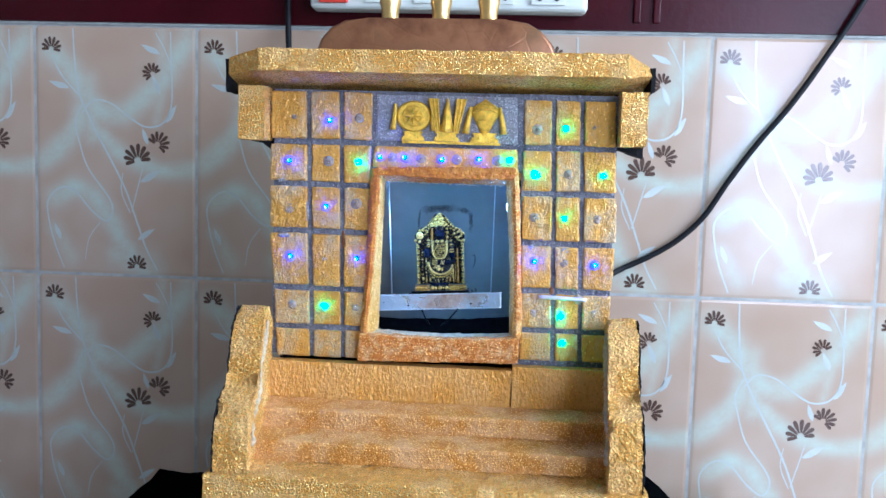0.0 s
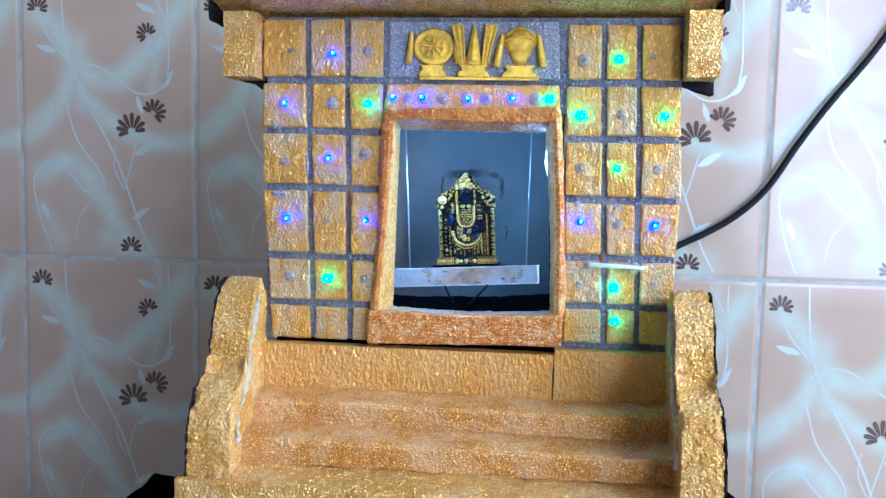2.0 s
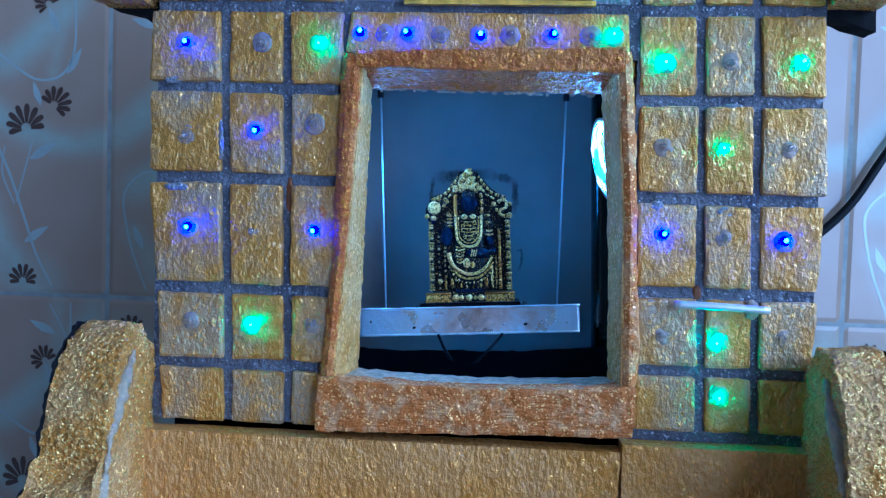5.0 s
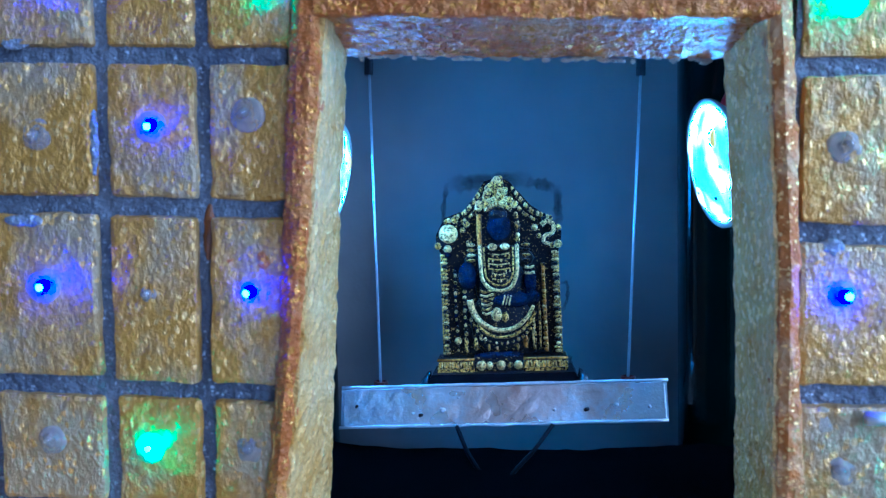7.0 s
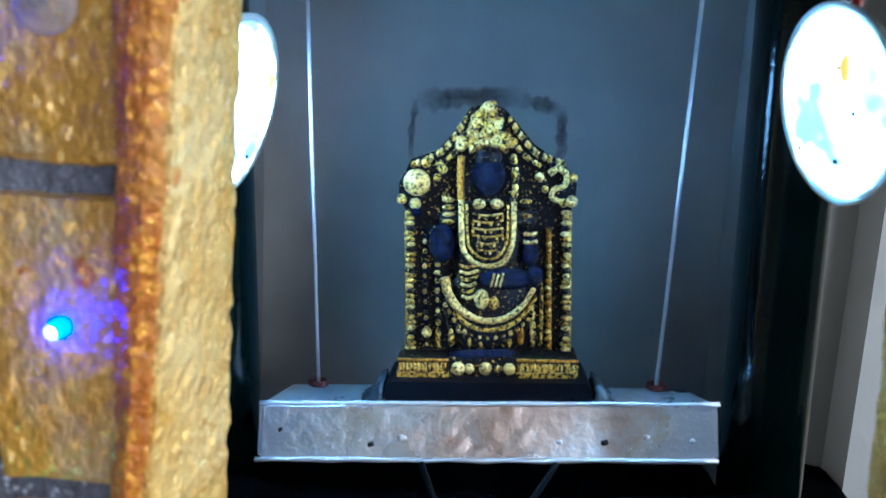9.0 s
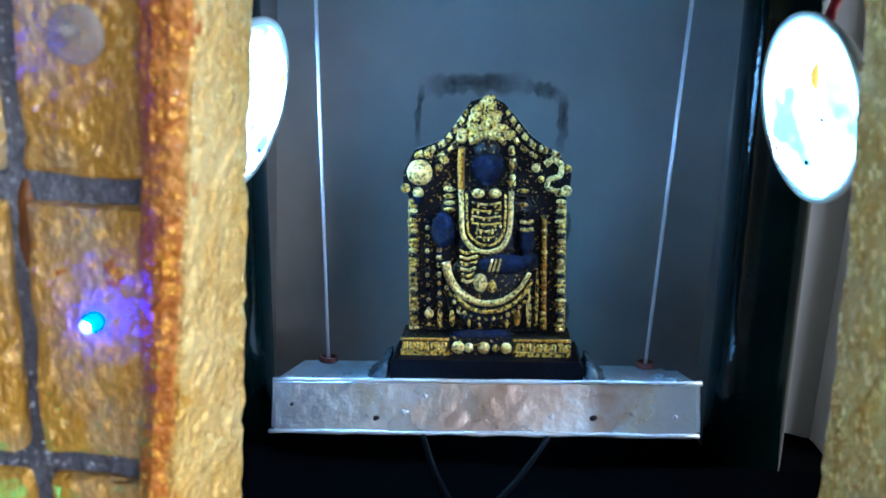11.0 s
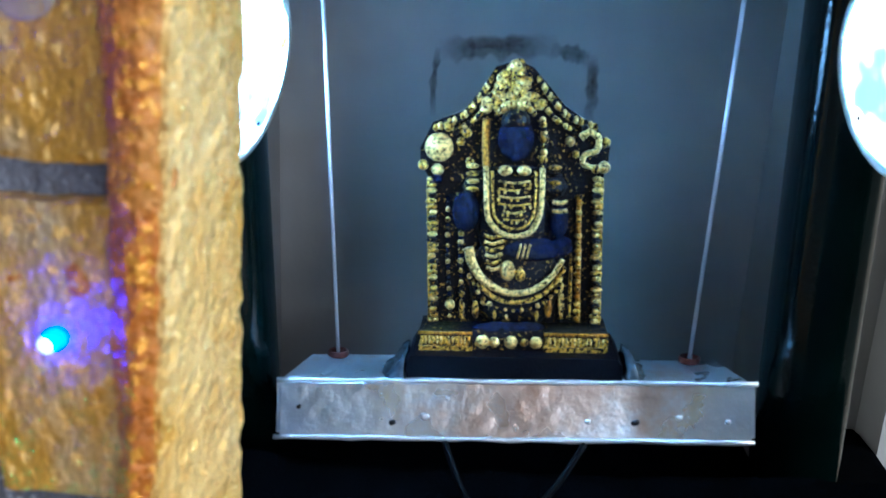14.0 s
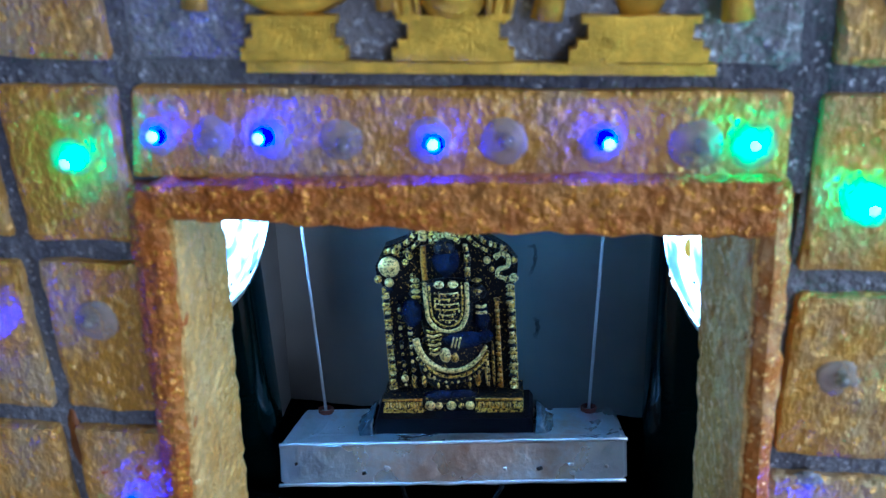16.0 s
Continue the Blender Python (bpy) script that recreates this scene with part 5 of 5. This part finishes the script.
# brown dried-glue outline left on the back board
def smear(pts, half, seed):
    """A ragged band that thins out towards its edges."""
    bm = bmesh.new()
    fade = bm.verts.layers.float.new("fade")
    p = curve_points([(a, -0.1643, b) for a, b in pts], 14)
    rows = []
    for i, c in enumerate(p):
        d = (p[min(i + 1, len(p) - 1)] - p[max(i - 1, 0)]).normalized()
        s = Vector((-d.z, 0, d.x)) * half
        o = Vector((seed, i * 0.23, 0))
        row = []
        for k, f in ((-1.5, 0.0), (-0.9, 0.75), (0.0, 1.0), (0.9, 0.75), (1.5, 0.0)):
            v = bm.verts.new(c + s * k * (0.85 + 0.6 * noise.noise(o + Vector((9 if k > 0 else 0, 0, 0)))))
            v[fade] = f * min(1.0, 3.0 * i / len(p) + 0.1, 3.0 * (len(p) - 1 - i) / len(p) + 0.1)
            row.append(v)
        rows.append(row)
    for a, b in zip(rows, rows[1:]):
        for k in range(4):
            bm.faces.new([a[k], a[k + 1], b[k + 1], b[k]])
    return bm


for i, (pts, half) in enumerate((([(-0.0115, 0.1995), (0.000, 0.2005), (0.012, 0.2013), (0.026, 0.2020)], 0.0032), ([(0.024, 0.2012), (0.031, 0.2000), (0.0365, 0.1980)], 0.0022), ([(0.0372, 0.2000), (0.0382, 0.190), (0.0380, 0.178)], 0.0017), ([(-0.0118, 0.2000), (-0.0130, 0.190), (-0.0128, 0.178)], 0.0010), ([(0.044, 0.1245), (0.0455, 0.120), (0.0445, 0.114)], 0.0009), ([(0.040, 0.156), (0.043, 0.156), (0.0432, 0.149), (0.041, 0.143)], 0.0007))):
    tagged(part("glue_stain", smear(pts, half, i * 5.0), STAIN), "brown dried glue mark on the inner back board", "stain", "glue marks on the back board")

# crumpled black cloth on the inner floor
def cloth_sheet(x0, x1, y0, y1, nx, ny, height):
    bm = bmesh.new()
    g = [[bm.verts.new((lerp(x0, x1, i / nx), lerp(y0, y1, j / ny), 0)) for i in range(nx + 1)] for j in range(ny + 1)]
    for row in g:
        for v in row:
            v.co.z = height(v.co.x, v.co.y)
    for j in range(ny):
        for i in range(nx):
            bm.faces.new([g[j][i], g[j][i + 1], g[j + 1][i + 1], g[j + 1][i]])
    return bm


def inner_height(x, y):
    p = Vector((x * 40, y * 40, 3.0))
    hump = 0.0030 * noise.noise(p) + 0.0016 * noise.noise(p * 2.7) + 0.0006 * noise.noise(p * 7)
    crest = 0.1105 + 0.030 * (x - 0.017) + 0.6 * (min(x, 0.08) - 0.017) ** 2
    if y < -0.268:
        return lerp(0.0950, crest, max(0.0, (y + 0.3195) / 0.0515) ** 0.8) + hump * 0.6
    return lerp(crest, 0.078, min(1.0, (y + 0.268) / 0.05)) + hump * 0.6


bm = cloth_sheet(-0.0975, 0.1392, -0.3195, -0.1645, 100, 60, inner_height)
edge = bmesh.ops.extrude_face_region(bm, geom=list(bm.faces))
for v in [q for q in edge["geom"] if isinstance(q, bmesh.types.BMVert)]:
    v.co.z = 0.0504
tagged(part("black_cloth", bm, CLOTH, smooth=True), "crumpled black cloth lying inside the shrine", "cloth")

for pts in ([(0.0020, -0.2700, 0.1180), (0.0060, -0.2760, 0.1115), (0.0110, -0.2820, 0.1060), (0.0150, -0.2860, 0.1010), (0.0160, -0.2900, 0.0950)], [(0.0330, -0.2690, 0.1195), (0.0270, -0.2760, 0.1130), (0.0200, -0.2820, 0.1065), (0.0165, -0.2860, 0.1005), (0.0158, -0.2900, 0.0945)]):
    tagged(part("loose_wire", tube(curve_points(pts, 6), 0.0007, 8), GLOSS_WIRE, smooth=True), "thin glossy black wire hanging under the foil plank", "wire", "loose wires under the plank")


# black cloth draped over the stand beneath the shrine
def drape_height(x, y):
    fold = 0.004 * noise.noise(Vector((x * 30, y * 30, 7))) + 0.002 * noise.noise(Vector((x * 80, y * 80, 2)))
    back = math.exp(-((y + 0.33) / 0.045) ** 2)
    if x < -0.132:
        side = lerp(-0.12, -0.018 - 0.8 * max(0, -0.165 - x), back)
    elif x > 0.172:
        side = lerp(-0.12, 0.006 - 0.8 * max(0, x - 0.185), back)
    else:
        return -0.053
    return side + fold


bm = cloth_sheet(-0.32, 0.36, -0.50, -0.06, 80, 44, lambda x, y: max(-0.49, drape_height(x, y)) if y > -0.49 else -0.3)
edge = bmesh.ops.extrude_face_region(bm, geom=list(bm.faces))
for v in [q for q in edge["geom"] if isinstance(q, bmesh.types.BMVert)]:
    v.co.z = FLOOR_Z
tagged(part("cloth_covered_stand", bm, CLOTH, smooth=True), "stand draped with black cloth under the shrine", "stand")

# ---- the wall tiles, one by one ----
NX, NZ = 44, 66


def haze_at(u, w, lines):
    """How much of the pale airbrushed haze lies at a spot of the tile."""
    total = 0.0
    for pts, width, weight in lines:
        d = min((u - a) ** 2 + (w - b) ** 2 for a, b in pts)
        total = max(total, weight * math.exp(-d / width ** 2))
    return min(1.0, total)


def haze_lines():
    def q(*cs):
        pts = curve_points([((x - 118) / 562 * TW, 0, TH - (y - 108) / 843 * TH) for x, y in cs], 8)
        return [(p.x, p.z) for p in pts]
    return [(q((170, 190), (250, 270), (330, 380), (420, 400), (520, 330), (600, 230), (650, 150)), 0.013, 0.85), (q((290, 380), (250, 470), (150, 560), (100, 560)), 0.013, 0.8),
            (q((330, 460), (430, 540), (560, 590), (690, 580)), 0.010, 0.9), (q((190, 690), (270, 655), (370, 740), (430, 850), (500, 940)), 0.012, 0.9),
            (q((560, 130), (560, 300), (540, 430)), 0.007, 0.5), (q((300, 300), (320, 480)), 0.012, 0.7), (q((180, 800), (240, 900)), 0.010, 0.5), (q((420, 880), (520, 930)), 0.02, 0.6)]


tile_bm = bmesh.new()
hx, hz, edge = TW / 2 - 0.0005, TH / 2 - 0.0005, 0.0007
layer = tile_bm.verts.layers.float.new("haze")
lines = haze_lines()
grid = []
for r in range(NZ + 1):
    row = []
    for c in range(NX + 1):
        x, z = lerp(-hx, hx, c / NX), lerp(-hz, hz, r / NZ)
        rim = c in (0, NX) or r in (0, NZ)
        v = tile_bm.verts.new((x, -0.003 + (edge if rim else 0), z))
        v[layer] = haze_at(x + TW / 2, z + TH / 2, lines)
        row.append(v)
    grid.append(row)
for r in range(NZ):
    for c in range(NX):
        tile_bm.faces.new([grid[r][c], grid[r][c + 1], grid[r + 1][c + 1], grid[r + 1][c]])
rim = grid[0][:] + [row[NX] for row in grid[1:]] + grid[NZ][-2::-1] + [row[0] for row in grid[NZ - 1:0:-1]]
foot = [tile_bm.verts.new((v.co.x, -0.0012, v.co.z)) for v in rim]
for k in range(len(rim)):
    m = (k + 1) % len(rim)
    tile_bm.faces.new([rim[k], foot[k], foot[m], rim[m]])
tile_bm.faces.new(foot)
tile_mesh = bpy.data.meshes.new("tile")
tile_bm.to_mesh(tile_mesh)
tile_bm.free()
tile_mesh.materials.append(TILE)
prints = tile_prints()
for row in range(3):
    for col in range(-7, 8):
        ob = new("tile", tile_mesh)
        ob.parent = wall
        ob.location = Vector((col * TW, 0.0029, 0.25 - row * TH)) - ORIGIN[wall.name]
        for mesh, name in zip(prints, ("flower_print", "stem_print")):
            p = new(name, mesh)
            p.parent = ob
